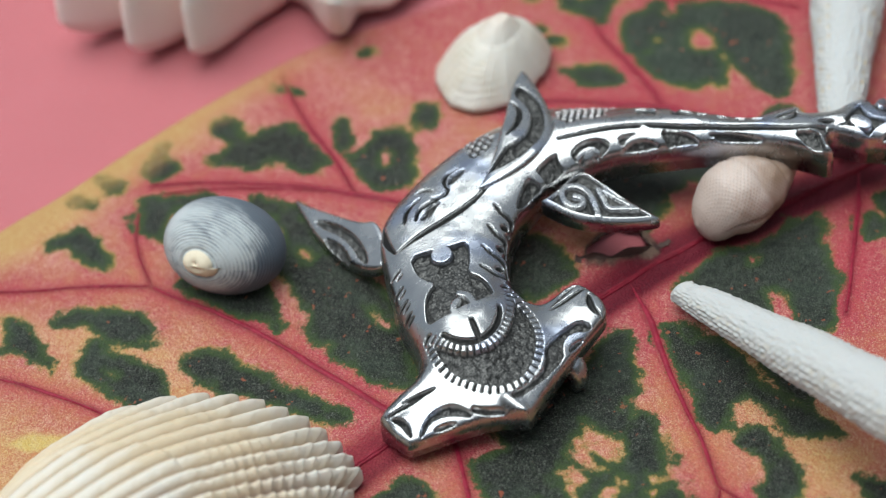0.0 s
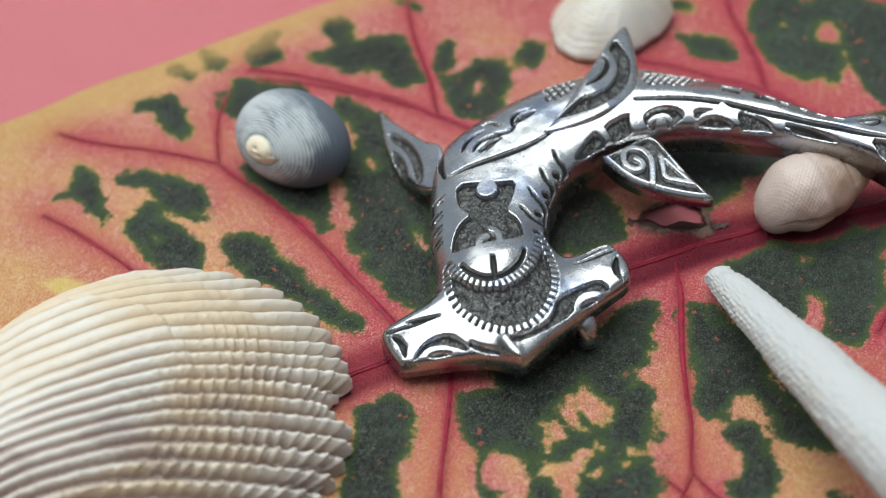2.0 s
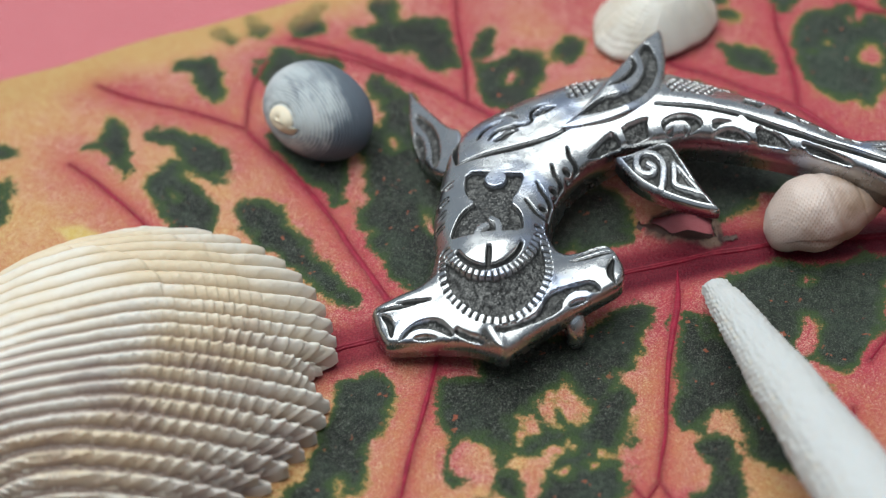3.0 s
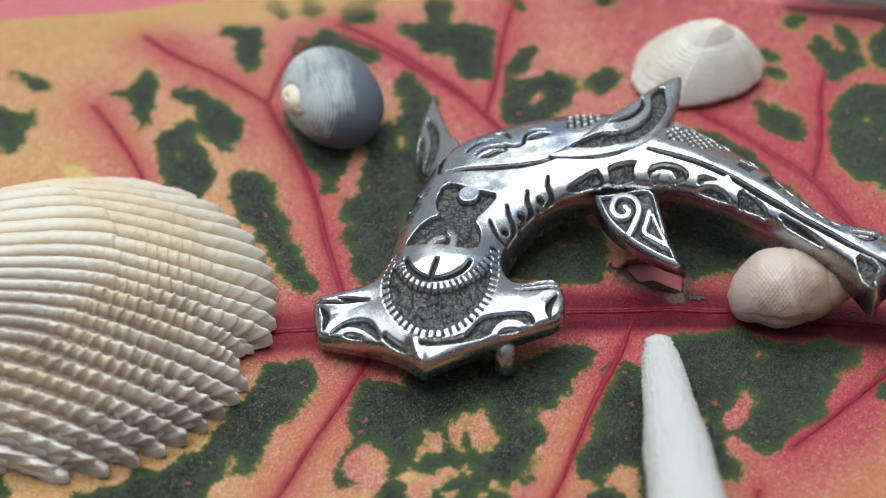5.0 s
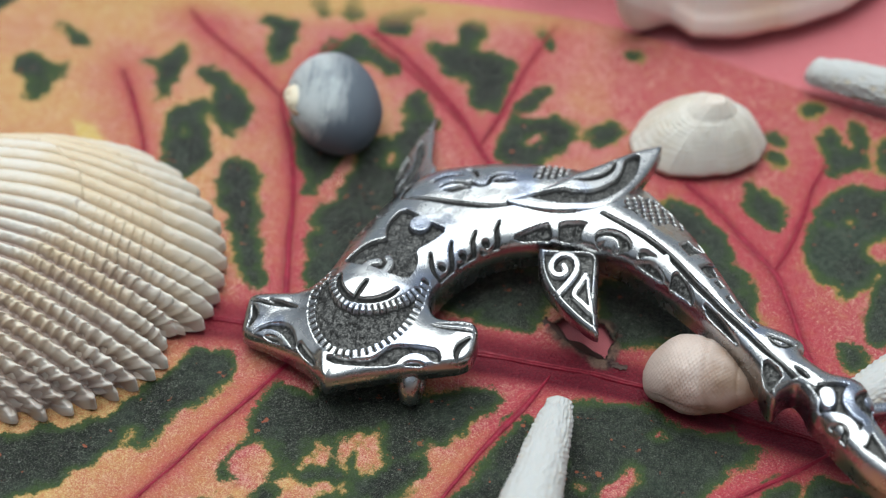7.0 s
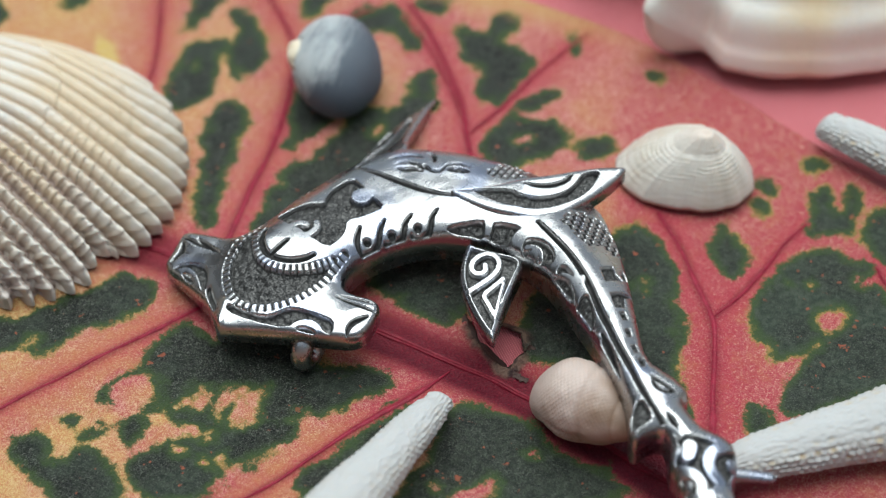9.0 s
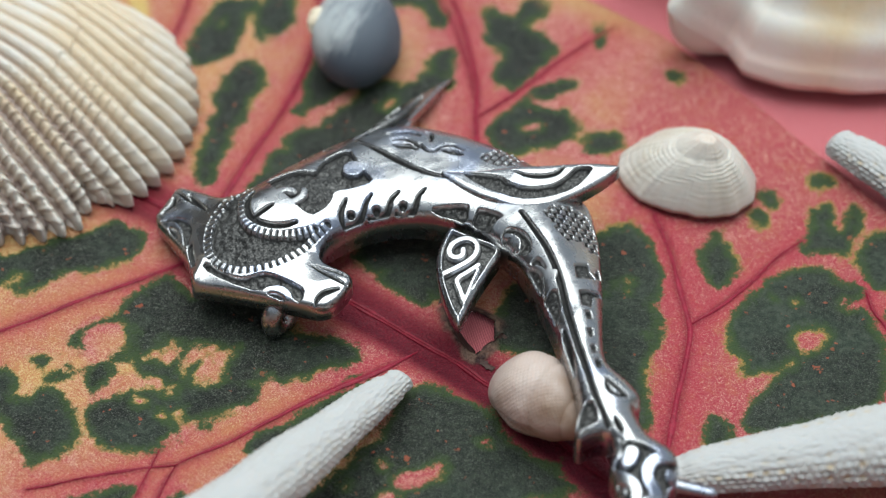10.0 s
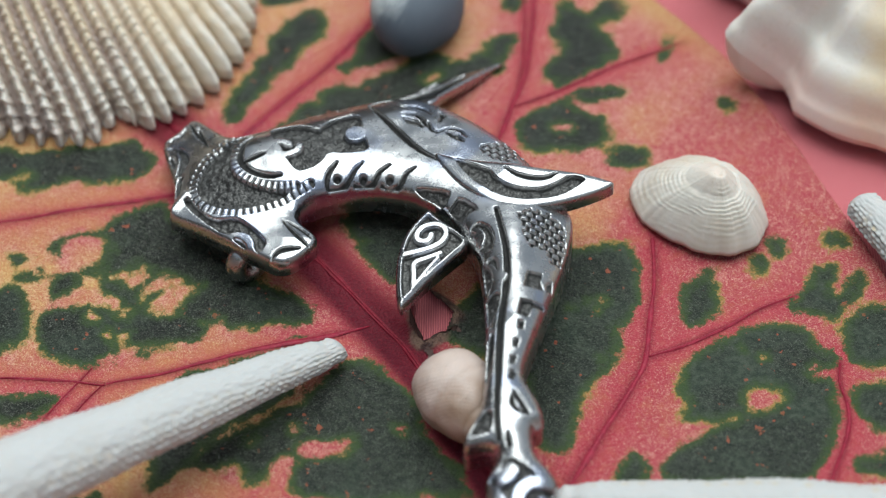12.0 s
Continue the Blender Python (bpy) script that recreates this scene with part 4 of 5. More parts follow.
def body_top(x, y, d):
    z = body_base(x, y, d)
    dk, _ = to_line(x, y, [(-0.50, -2.72), (-0.52, -2.50)])  # keel from the snout up the forehead
    z = z + 0.035 * np.exp(-((dk / 0.05) ** 2)) * step(0.0, 0.03, d)
    z = z - 0.09 * step(0.0, 0.06, inside(x, y, rounded(DORSAL, 1)))  # bed of the dorsal fin
    c = Chisel(x, y)
    # forehead: a broad U field with beaded edges, the smiling disc in it, the eye above
    c.field([(-0.58, -1.71), (-0.65, -1.86), (-0.68, -1.99), (-0.67, -2.12), (-0.62, -2.26), (-0.55, -2.37), (-0.45, -2.46), (-0.31, -2.49), (-0.17, -2.46), (-0.02, -2.36), (0.08, -2.23), (0.14, -2.08), (0.17, -1.93), (0.18, -1.80), (0.09, -1.95), (-0.04, -2.05), (-0.20, -2.12), (-0.31, -2.13), (-0.41, -2.09), (-0.51, -1.99), (-0.57, -1.86)], 0.060, seed=3)
    c.field([(-0.10, -0.99), (0.04, -1.08), (0.20, -1.18), (0.30, -1.24), (0.19, -1.38), (0.07, -1.48), (0.11, -1.58), (0.10, -1.69), (0.05, -1.80), (-0.12, -1.77), (-0.22, -1.72), (-0.32, -1.71), (-0.42, -1.67), (-0.48, -1.61), (-0.44, -1.54), (-0.35, -1.44), (-0.27, -1.39), (-0.17, -1.37), (-0.20, -1.28), (-0.19, -1.16)], 0.060, rounds=1, seed=4)
    disc = inside(x, y, rounded([(-0.49, -1.61), (-0.32, -1.71), (-0.22, -1.72), (-0.12, -1.77), (0.05, -1.80), (0.14, -1.86), (0.04, -1.98), (-0.10, -2.07), (-0.22, -2.11), (-0.33, -2.09), (-0.43, -2.02), (-0.51, -1.92), (-0.53, -1.79)], 2))
    c.keep(step(-0.012, 0.012, disc), 0.010)
    c.ridge([(-0.19, -1.83), (-0.12, -1.74), (-0.10, -1.65), (-0.13, -1.60)], 0.030, 0.010)
    c.ridge([(-0.29, -1.70), (-0.25, -1.66), (-0.20, -1.65)], 0.030, 0.010)
    c.groove([(-0.49, -1.79), (-0.48, -1.90), (-0.41, -2.00), (-0.31, -2.05), (-0.19, -2.04), (-0.06, -1.97), (-0.01, -1.91)], 0.024, 0.045, taper=0.35)
    c.groove([(-0.26, -1.87), (-0.33, -2.02)], 0.020, 0.045, taper=0.2)
    c.beads([(-0.57, -1.70), (-0.65, -1.86), (-0.68, -1.99), (-0.67, -2.12), (-0.62, -2.26), (-0.55, -2.37), (-0.45, -2.46), (-0.31, -2.49), (-0.17, -2.46), (-0.02, -2.36), (0.08, -2.23), (0.14, -2.08), (0.17, -1.93), (0.19, -1.77)], 33, 0.030, 0.010)
    c.beads([(-0.55, -1.69), (-0.55, -1.84), (-0.50, -1.98), (-0.39, -2.08), (-0.30, -2.12), (-0.18, -2.11), (-0.03, -2.04), (0.08, -1.95), (0.14, -1.87)], 21, 0.028, 0.006)
    c.disc(0.07, -1.18, 0.088, 0.014)
    # horns of the head: brackets at the ends, arches with a dark lens
    c.field([(-1.15, -2.20), (-1.09, -2.16), (-1.00, -2.13), (-0.89, -2.15), (-0.81, -2.21), (-0.77, -2.30), (-0.74, -2.40), (-0.67, -2.48), (-0.57, -2.57), (-0.58, -2.50), (-0.68, -2.40), (-0.73, -2.32), (-0.77, -2.40), (-0.84, -2.31), (-0.91, -2.23), (-1.02, -2.18), (-1.10, -2.21)], 0.050, seed=6)
    c.field([(-0.48, -2.56), (-0.48, -2.49), (-0.33, -2.52), (-0.16, -2.52), (-0.08, -2.47), (-0.02, -2.40), (0.10, -2.37), (0.25, -2.37), (0.37, -2.39), (0.41, -2.50), (0.33, -2.50), (0.28, -2.45), (0.18, -2.43), (0.09, -2.48), (0.05, -2.55), (-0.24, -2.58)], 0.050, seed=7)
    c.field([(-1.06, -2.24), (-0.99, -2.24), (-0.92, -2.28), (-0.86, -2.34), (-0.95, -2.31)], 0.045, rounds=2, seed=8)
    c.field([(0.10, -2.54), (0.15, -2.50), (0.24, -2.50), (0.29, -2.53), (0.19, -2.54)], 0.045, rounds=2, seed=9)
    for pts, w in (([(-1.18, -1.95), (-1.14, -2.03), (-1.18, -2.14)], 0.024), ([(0.60, -2.26), (0.53, -2.35), (0.51, -2.42), (0.52, -2.47)], 0.024), ([(-1.20, -1.91), (-1.05, -1.96), (-0.88, -2.00)], 0.013), ([(-1.05, -1.92), (-0.94, -1.97), (-0.81, -2.02)], 0.015), ([(0.29, -2.16), (0.45, -2.19), (0.63, -2.20)], 0.016), ([(0.32, -2.14), (0.47, -2.12), (0.59, -2.13)], 0.013)):
        c.groove(pts, w, 0.04)
    # flank line, curls of the back
    c.groove([(-0.12, -0.86), (0.09, -0.90), (0.32, -0.94), (0.57, -0.98), (0.84, -0.95)], 0.026, 0.055, taper=0.75)
    c.groove([(0.03, -0.48), (-0.09, -0.69), (-0.13, -0.84)], 0.022, 0.05)
    for pts, w in (([(0.18, -0.76), (0.26, -0.70), (0.36, -0.71), (0.44, -0.74), (0.51, -0.74)], 0.016), ([(0.57, -0.71), (0.61, -0.63), (0.68, -0.60), (0.77, -0.62)], 0.016), ([(0.11, -0.70), (0.19, -0.63), (0.28, -0.60), (0.36, -0.61)], 0.018), ([(0.38, -0.54), (0.45, -0.56), (0.48, -0.64)], 0.015), ([(0.42, -0.70), (0.50, -0.76), (0.58, -0.73), (0.59, -0.66)], 0.014)):
        c.groove(pts, w, 0.045, taper=0.5)
    for pts in ([(0.20, -0.79), (0.28, -0.76), (0.34, -0.78), (0.24, -0.82)], [(0.59, -0.69), (0.66, -0.65), (0.75, -0.66), (0.65, -0.72)], [(0.25, -0.79), (0.32, -0.74), (0.41, -0.74), (0.45, -0.78), (0.37, -0.79), (0.27, -0.83)], [(0.63, -0.71), (0.68, -0.64), (0.77, -0.65), (0.82, -0.68), (0.72, -0.71)]):
        c.field(pts, 0.045, rounds=1, seed=11)
    for px, py in ((-0.27, -1.00), (-0.37, -1.14), (-0.44, -1.27), (-0.50, -1.38)):
        c.groove([(px - 0.045, py), (px + 0.045, py - 0.005)], 0.013, 0.03, taper=0.5)
        c.groove([(px - 0.03, py - 0.05), (px + 0.03, py - 0.05)], 0.010, 0.03, taper=0.5)
    # gill loops along the belly
    for pts in ([(0.20, -1.50), (0.22, -1.62), (0.27, -1.68), (0.31, -1.69)], [(0.35, -1.36), (0.35, -1.45), (0.38, -1.54), (0.36, -1.62), (0.31, -1.67)], [(0.53, -1.24), (0.51, -1.33), (0.54, -1.41), (0.51, -1.46), (0.45, -1.51), (0.42, -1.52)], [(0.71, -1.13), (0.69, -1.21), (0.72, -1.29), (0.69, -1.35), (0.63, -1.38), (0.59, -1.38)]):
        c.groove(pts, 0.019, 0.050, taper=0.40)
    for px, py in [(0.30, -1.59), (0.45, -1.45), (0.62, -1.32)]:
        c.pit(px, py, 0.031, 0.05)
    for pts, seed in (([(0.82, -1.25), (0.89, -1.20), (1.09, -1.11), (1.12, -1.14), (1.15, -1.23), (1.02, -1.24), (0.91, -1.26)], 7), ([(1.19, -1.10), (1.43, -1.11), (1.38, -1.18), (1.37, -1.24), (1.40, -1.26), (1.19, -1.24), (1.19, -1.17)], 8), ([(1.48, -1.26), (1.50, -1.20), (1.60, -1.19), (1.71, -1.24), (1.78, -1.32), (1.78, -1.39), (1.67, -1.38), (1.57, -1.35), (1.51, -1.31)], 9)):
        c.field(pts, 0.058, seed=seed)
    c.disc(1.59, -1.33, 0.050, 0.0)
    c.ridge([(1.52, -1.27), (1.57, -1.26), (1.65, -1.29), (1.67, -1.35)], 0.022, 0.0)
    # long line down the tail and the fields of its side
    c.groove([(1.53, -1.04), (1.72, -1.17), (1.89, -1.29), (2.10, -1.49), (2.29, -1.74), (2.49, -1.97), (2.68, -2.17), (2.87, -2.38), (3.06, -2.55), (3.25, -2.67)], 0.022, 0.055, taper=0.35)
    for pts, seed in (([(1.86, -1.37), (2.01, -1.49), (1.91, -1.45), (1.83, -1.46)], 10), ([(1.71, -1.46), (1.83, -1.47), (1.95, -1.50), (2.03, -1.59), (2.07, -1.69), (1.93, -1.58), (1.80, -1.51)], 12), ([(2.14, -1.60), (2.21, -1.67), (2.28, -1.80), (2.30, -1.92), (2.20, -1.82), (2.07, -1.70)], 13), ([(2.40, -1.93), (2.52, -2.07), (2.64, -2.22), (2.66, -2.29), (2.52, -2.14), (2.38, -1.99)], 14), ([(2.83, -2.38), (2.99, -2.54), (2.94, -2.62), (2.89, -2.71), (2.83, -2.60)], 15)):
        c.field(pts, 0.050, seed=seed)
    c.ridge([(2.06, -1.48), (2.09, -1.61), (2.08, -1.69)], 0.024, 0.012)
    # scale net behind the dorsal fin, and before it
    for poly, turn in (([(1.68, -0.97), (1.70, -0.84), (1.80, -0.72), (1.96, -0.71), (2.10, -0.85), (2.23, -1.05), (2.19, -1.11), (2.06, -1.05), (1.99, -1.14), (1.88, -1.10), (1.78, -1.03)], 0.85), ([(0.91, -0.64), (0.94, -0.56), (1.01, -0.36), (1.14, -0.37), (1.25, -0.38), (1.23, -0.61), (1.11, -0.67), (0.99, -0.67)], 0.1)):
        s = step(0.0, 0.02, inside(x, y, np.array(poly)))
        a, b = x * math.cos(turn) - y * math.sin(turn), x * math.sin(turn) + y * math.cos(turn)
        a = a / 0.056
        b = (b + np.where(np.floor(a) % 2 == 0, 0.035, 0)) / 0.072
        brick = step(0.5, 0.26, np.maximum(np.abs(a % 1 - 0.5), np.abs(b % 1 - 0.5)))
        c.cut = np.maximum(c.cut, s * 0.042 * (1 - brick))
        c.ox = np.maximum(c.ox, s * (1 - brick))
    # meander and dots down the back of the tail
    for pts in ([(2.15, -1.33), (2.22, -1.24), (2.27, -1.32), (2.34, -1.35), (2.29, -1.41), (2.24, -1.46)], [(2.29, -1.27), (2.30, -1.22), (2.37, -1.29), (2.35, -1.34)], [(2.31, -1.56), (2.36, -1.51), (2.43, -1.45), (2.47, -1.46), (2.42, -1.55), (2.46, -1.65), (2.40, -1.69)], [(2.44, -1.72), (2.47, -1.69), (2.52, -1.75), (2.49, -1.78)], [(2.53, -1.86), (2.56, -1.83), (2.60, -1.89), (2.58, -1.92)], [(2.62, -1.98), (2.65, -1.95), (2.69, -2.02), (2.67, -2.04)], [(2.71, -2.08), (2.74, -2.05), (2.79, -2.12), (2.76, -2.15)], [(2.54, -1.66), (2.54, -1.60), (2.58, -1.67), (2.58, -1.72)]):
        c.field(pts, 0.05, rounds=0, seed=16)
    # knots and bands standing out of the darkened end of the tail
    c.field([(3.19, -2.61), (3.39, -2.56), (3.51, -2.58), (3.65, -2.54), (3.67, -2.69), (3.65, -2.89), (3.77, -3.08), (3.94, -3.30), (3.96, -3.44), (3.75, -3.36), (3.58, -3.24), (3.46, -3.12), (3.35, -2.98), (3.27, -2.89)], 0.055, seed=21)
    c.keep(step(-0.005, 0.02, inside(x, y, rounded([(3.21, -2.63), (3.37, -2.60), (3.39, -2.80), (3.27, -2.83)], 2))), 0.010)
    for pts, w in (([(3.08, -2.58), (3.18, -2.65), (3.22, -2.76), (3.21, -2.82)], 0.035), ([(3.27, -2.88), (3.36, -2.88), (3.46, -2.91), (3.51, -3.00), (3.49, -3.10)], 0.042), ([(3.56, -2.54), (3.47, -2.64), (3.46, -2.74), (3.52, -2.83), (3.61, -2.87), (3.62, -2.94)], 0.046), ([(3.59, -2.98), (3.56, -3.08)], 0.040), ([(3.65, -2.94), (3.73, -3.10), (3.85, -3.28), (3.98, -3.39)], 0.042), ([(3.53, -3.15), (3.65, -3.24), (3.80, -3.35), (3.92, -3.43)], 0.042)):
        c.ridge(pts, w, 0.018)
    c.disc(3.39, -2.99, 0.040, 0.020)
    c.disc(3.63, -2.68, 0.045, 0.020)
    c.field([(2.99, -2.65), (3.07, -2.58), (3.14, -2.64), (3.17, -2.73), (3.13, -2.67), (3.06, -2.63), (2.99, -2.68)], 0.06, seed=22)
    c.groove([(2.85, -2.19), (2.93, -2.22), (3.00, -2.24), (3.06, -2.25)], 0.018, 0.05)
    c.groove([(2.87, -2.22), (2.92, -2.28), (2.98, -2.30), (3.06, -2.25)], 0.016, 0.05)
    c.groove([(3.07, -2.47), (3.17, -2.55)], 0.018, 0.05)
    c.groove([(2.38, -1.93), (2.47, -2.03), (2.58, -2.18)], 0.020, 0.05, taper=0.4)
    c.cut += 0.004 * fbm(x * 2.2, y * 2.2, 77, 2) + 0.0022 * fbm(x * 7, y * 7, 78, 2)
    rim = step(0.0, 0.03, d)
    return z - c.cut * rim, np.clip(c.ox * rim, 0, 1)


def fin_bowl(x, y, d, z, rim=0.045):
    """A fin: a raised polished rim round a sunken field."""
    c = Chisel(x, y)
    s = step(rim, rim + 0.014, d)
    g = 0.010 * fbm(x * 22, y * 22, 5, 2)
    c.cut, c.ox = s * (0.05 + g), s * (0.74 - 3 * g)
    return z + 0.05 * np.sqrt(np.clip(d / rim, 0, 1)), c


def dorsal_top(x, y, d):
    """A plain polished blade with a crescent field and one curved line."""
    z = np.interp(x, [0.8, 1.3, 1.9], [0.65, 0.70, 0.64]) - 0.03 + 0.03 * np.sqrt(1 - (1 - np.clip(d / 0.06, 0, 1)) ** 2)
    c = Chisel(x, y)
    c.field([(0.84, -0.86), (0.94, -0.85), (1.12, -0.80), (1.20, -0.78), (1.29, -0.81), (1.42, -0.79), (1.53, -0.72), (1.62, -0.62), (1.66, -0.49), (1.67, -0.37), (1.79, -0.29), (1.79, -0.41), (1.77, -0.56), (1.70, -0.69), (1.58, -0.83), (1.43, -0.93), (1.24, -0.96), (1.05, -0.93)], 0.055, seed=31)
    c.groove([(1.28, -0.69), (1.39, -0.68), (1.51, -0.61), (1.58, -0.52), (1.59, -0.43)], 0.022, 0.04, taper=0.6)
    return z - c.cut, np.clip(c.ox, 0, 1)


def right_fin_top(x, y, d):
    z, c = fin_bowl(x, y, d, 0.48 - 0.045 * step(-1.4, -2.1, y), 0.040)
    c.ridge([(1.24, -1.76), (1.31, -1.65), (1.37, -1.53), (1.36, -1.41), (1.28, -1.35), (1.20, -1.38), (1.15, -1.48), (1.18, -1.57), (1.24, -1.59), (1.29, -1.54), (1.26, -1.48)], 0.027, 0.004, rounds=2)
    c.ridge([(1.44, -1.56), (1.40, -1.66), (1.35, -1.76), (1.42, -1.82), (1.50, -1.90)], 0.024, 0.004)
    c.ridge([(1.46, -1.60), (1.48, -1.75), (1.52, -1.93)], 0.016, 0.004)
    return z - c.cut, np.clip(c.ox, 0, 1)


def left_fin_plane(x, y):
    return 0.20 + 0.50 * x - 0.25 * y


def left_fin_top(x, y, d):
    z = left_fin_plane(x, y) - 0.03 + 0.03 * np.sqrt(1 - (1 - np.clip(d / 0.04, 0, 1)) ** 2)
    c = Chisel(x, y)
    c.field([(-0.10, 0.26), (-0.05, 0.01), (-0.06, -0.23), (-0.13, -0.46), (-0.22, -0.59), (-0.23, -0.50), (-0.16, -0.32), (-0.12, -0.10), (-0.14, 0.13)], 0.045, rounds=2, seed=33)
    c.field([(-0.19, 0.03), (-0.17, -0.12), (-0.20, -0.29), (-0.27, -0.43), (-0.27, -0.30), (-0.24, -0.10)], 0.035, rounds=2, seed=34)
    return z - c.cut, np.clip(c.ox, 0, 1)


def tube_mesh(name, pts, radii, around=14, ox=0.05, flat=1.0):
    """A round bar along points, with rounded ends."""
    p, r = np.asarray(pts, float), np.asarray(radii, float)
    t = np.gradient(p, axis=0)
    t /= np.linalg.norm(t, axis=1, keepdims=True)
    up = np.array([0.13, 0.21, 0.97])
    side = np.cross(t, up)
    side /= np.linalg.norm(side, axis=1, keepdims=True)
    nrm = np.cross(side, t)
    a = np.linspace(0, 2 * np.pi, around, endpoint=False)
    ring = p[:, None] + r[:, None, None] * (np.cos(a)[None, :, None] * side[:, None] + flat * np.sin(a)[None, :, None] * nrm[:, None])
    v = np.vstack([ring.reshape(-1, 3), p[:1] - t[:1] * r[0] * 0.4, p[-1:] + t[-1:] * r[-1] * 0.4])
    n = len(p)
    f = grid_faces(n, around, wrap=True).tolist()
    f += [(n * around, (k + 1) % around, k) for k in range(around)]
    f += [(n * around + 1, (n - 1) * around + k, (n - 1) * around + (k + 1) % around) for k in range(around)]
    return mesh_of(name, v, f, [("ox", np.full(len(v), ox))])


pendant = empty("shark_pendant", 0.8, -1.5, 0.0)
tagged(pendant, "polished oxidised silver hammerhead shark pendant lying on the leaf", "pendant")


def hang(name, me, label=""):
    ob = place(name, me, SILVER, pendant, label)
    ob.matrix_parent_inverse = Matrix.Translation(pendant.location).inverted()
    return ob


RIGHT_FIN = [(1.04, -1.29), (1.10, -1.31), (1.27, -1.30), (1.46, -1.28), (1.54, -1.35), (1.54, -1.53), (1.55, -1.81), (1.58, -2.06), (1.50, -2.06), (1.33, -1.93), (1.17, -1.75), (1.08, -1.58), (1.05, -1.40)]
RIGHT_FIN[7:9] = [(1.58, -2.06), (1.585, -2.12), (1.50, -2.08)]
LEFT_FIN = [(-0.02, 0.57), (-0.02, 0.40), (0.01, 0.10), (0.04, -0.20), (0.11, -0.33), (0.02, -0.53), (-0.15, -0.74), (-0.23, -0.67), (-0.27, -0.47), (-0.26, -0.18), (-0.20, 0.14), (-0.11, 0.40)]
LEFT_FIN[0] = (-0.02, 0.66)
hang("body", relief_mesh("body", rounded(BODY, 2), body_top, lambda x, y: np.maximum(body_rim(x, y) - 0.22 + 0.10 * step(-1.8, -2.05, y) * step(1.2, 0.8, x), 0.02), 0.0066))
hang("dorsal_fin", relief_mesh("dorsal_fin", rounded(DORSAL, 2), dorsal_top, lambda x, y: np.interp(x, [0.8, 1.3, 1.9], [0.45, 0.50, 0.50]), 0.0066))
hang("pectoral_fin", relief_mesh("pectoral_fin", rounded(RIGHT_FIN, 2), right_fin_top, lambda x, y: 0.36 + 0 * x, 0.0066), "pectoral fin engraved with a spiral")
hang("pectoral_fin", relief_mesh("pectoral_fin", rounded(LEFT_FIN, 2), left_fin_top, lambda x, y: np.maximum(left_fin_plane(x, y) - 0.11, 0.0), 0.0066), "drooping pectoral fin with curved lines")

# the thin upper lobe of the tail with its knob, and the loop on the back that props the head up
s = np.linspace(0, 1, 40)
lobe = np.stack([3.60 + 0.32 * s, -2.61 + 0.12 * s, 0.42 - 0.06 * s], 1)
hang("tail_lobe", tube_mesh("tail_lobe", lobe, (0.062 - 0.020 * s) * np.sqrt(np.clip(np.minimum(s, 1 - s) * 9 + 0.1, 0, 1)), 20, ox=0.30, flat=0.8), "thin polished tail lobe")
a = np.linspace(0, 2 * np.pi, 40)
loop = np.stack([0.17 + 0.015 * np.cos(a), -2.46 + 0.11 * np.cos(a), 0.13 - 0.12 * np.sin(a)], 1)
hang("bail_loop", tube_mesh("bail_loop", loop, np.full(40, 0.085), ox=0.1), "plain round silver loop under the head")

# ---- shells ----
def in_parts(name, at, verts, faces, attrs, material, parts):
    """A shell as an Empty with a mesh for each part of its surface."""
    ob = empty(name, at[0], at[1], 0.0)
    inv = Matrix.Translation(ob.location).inverted()
    for part_name, chosen in parts:
        f = faces[chosen]
        used, flat = np.unique(f, return_inverse=True)
        me = mesh_of(part_name, verts[used], flat.reshape(f.shape), [(k, np.asarray(a).ravel()[used]) for k, a in attrs])
        p = place(part_name, me, material, ob)
        p.matrix_parent_inverse = inv
    return ob


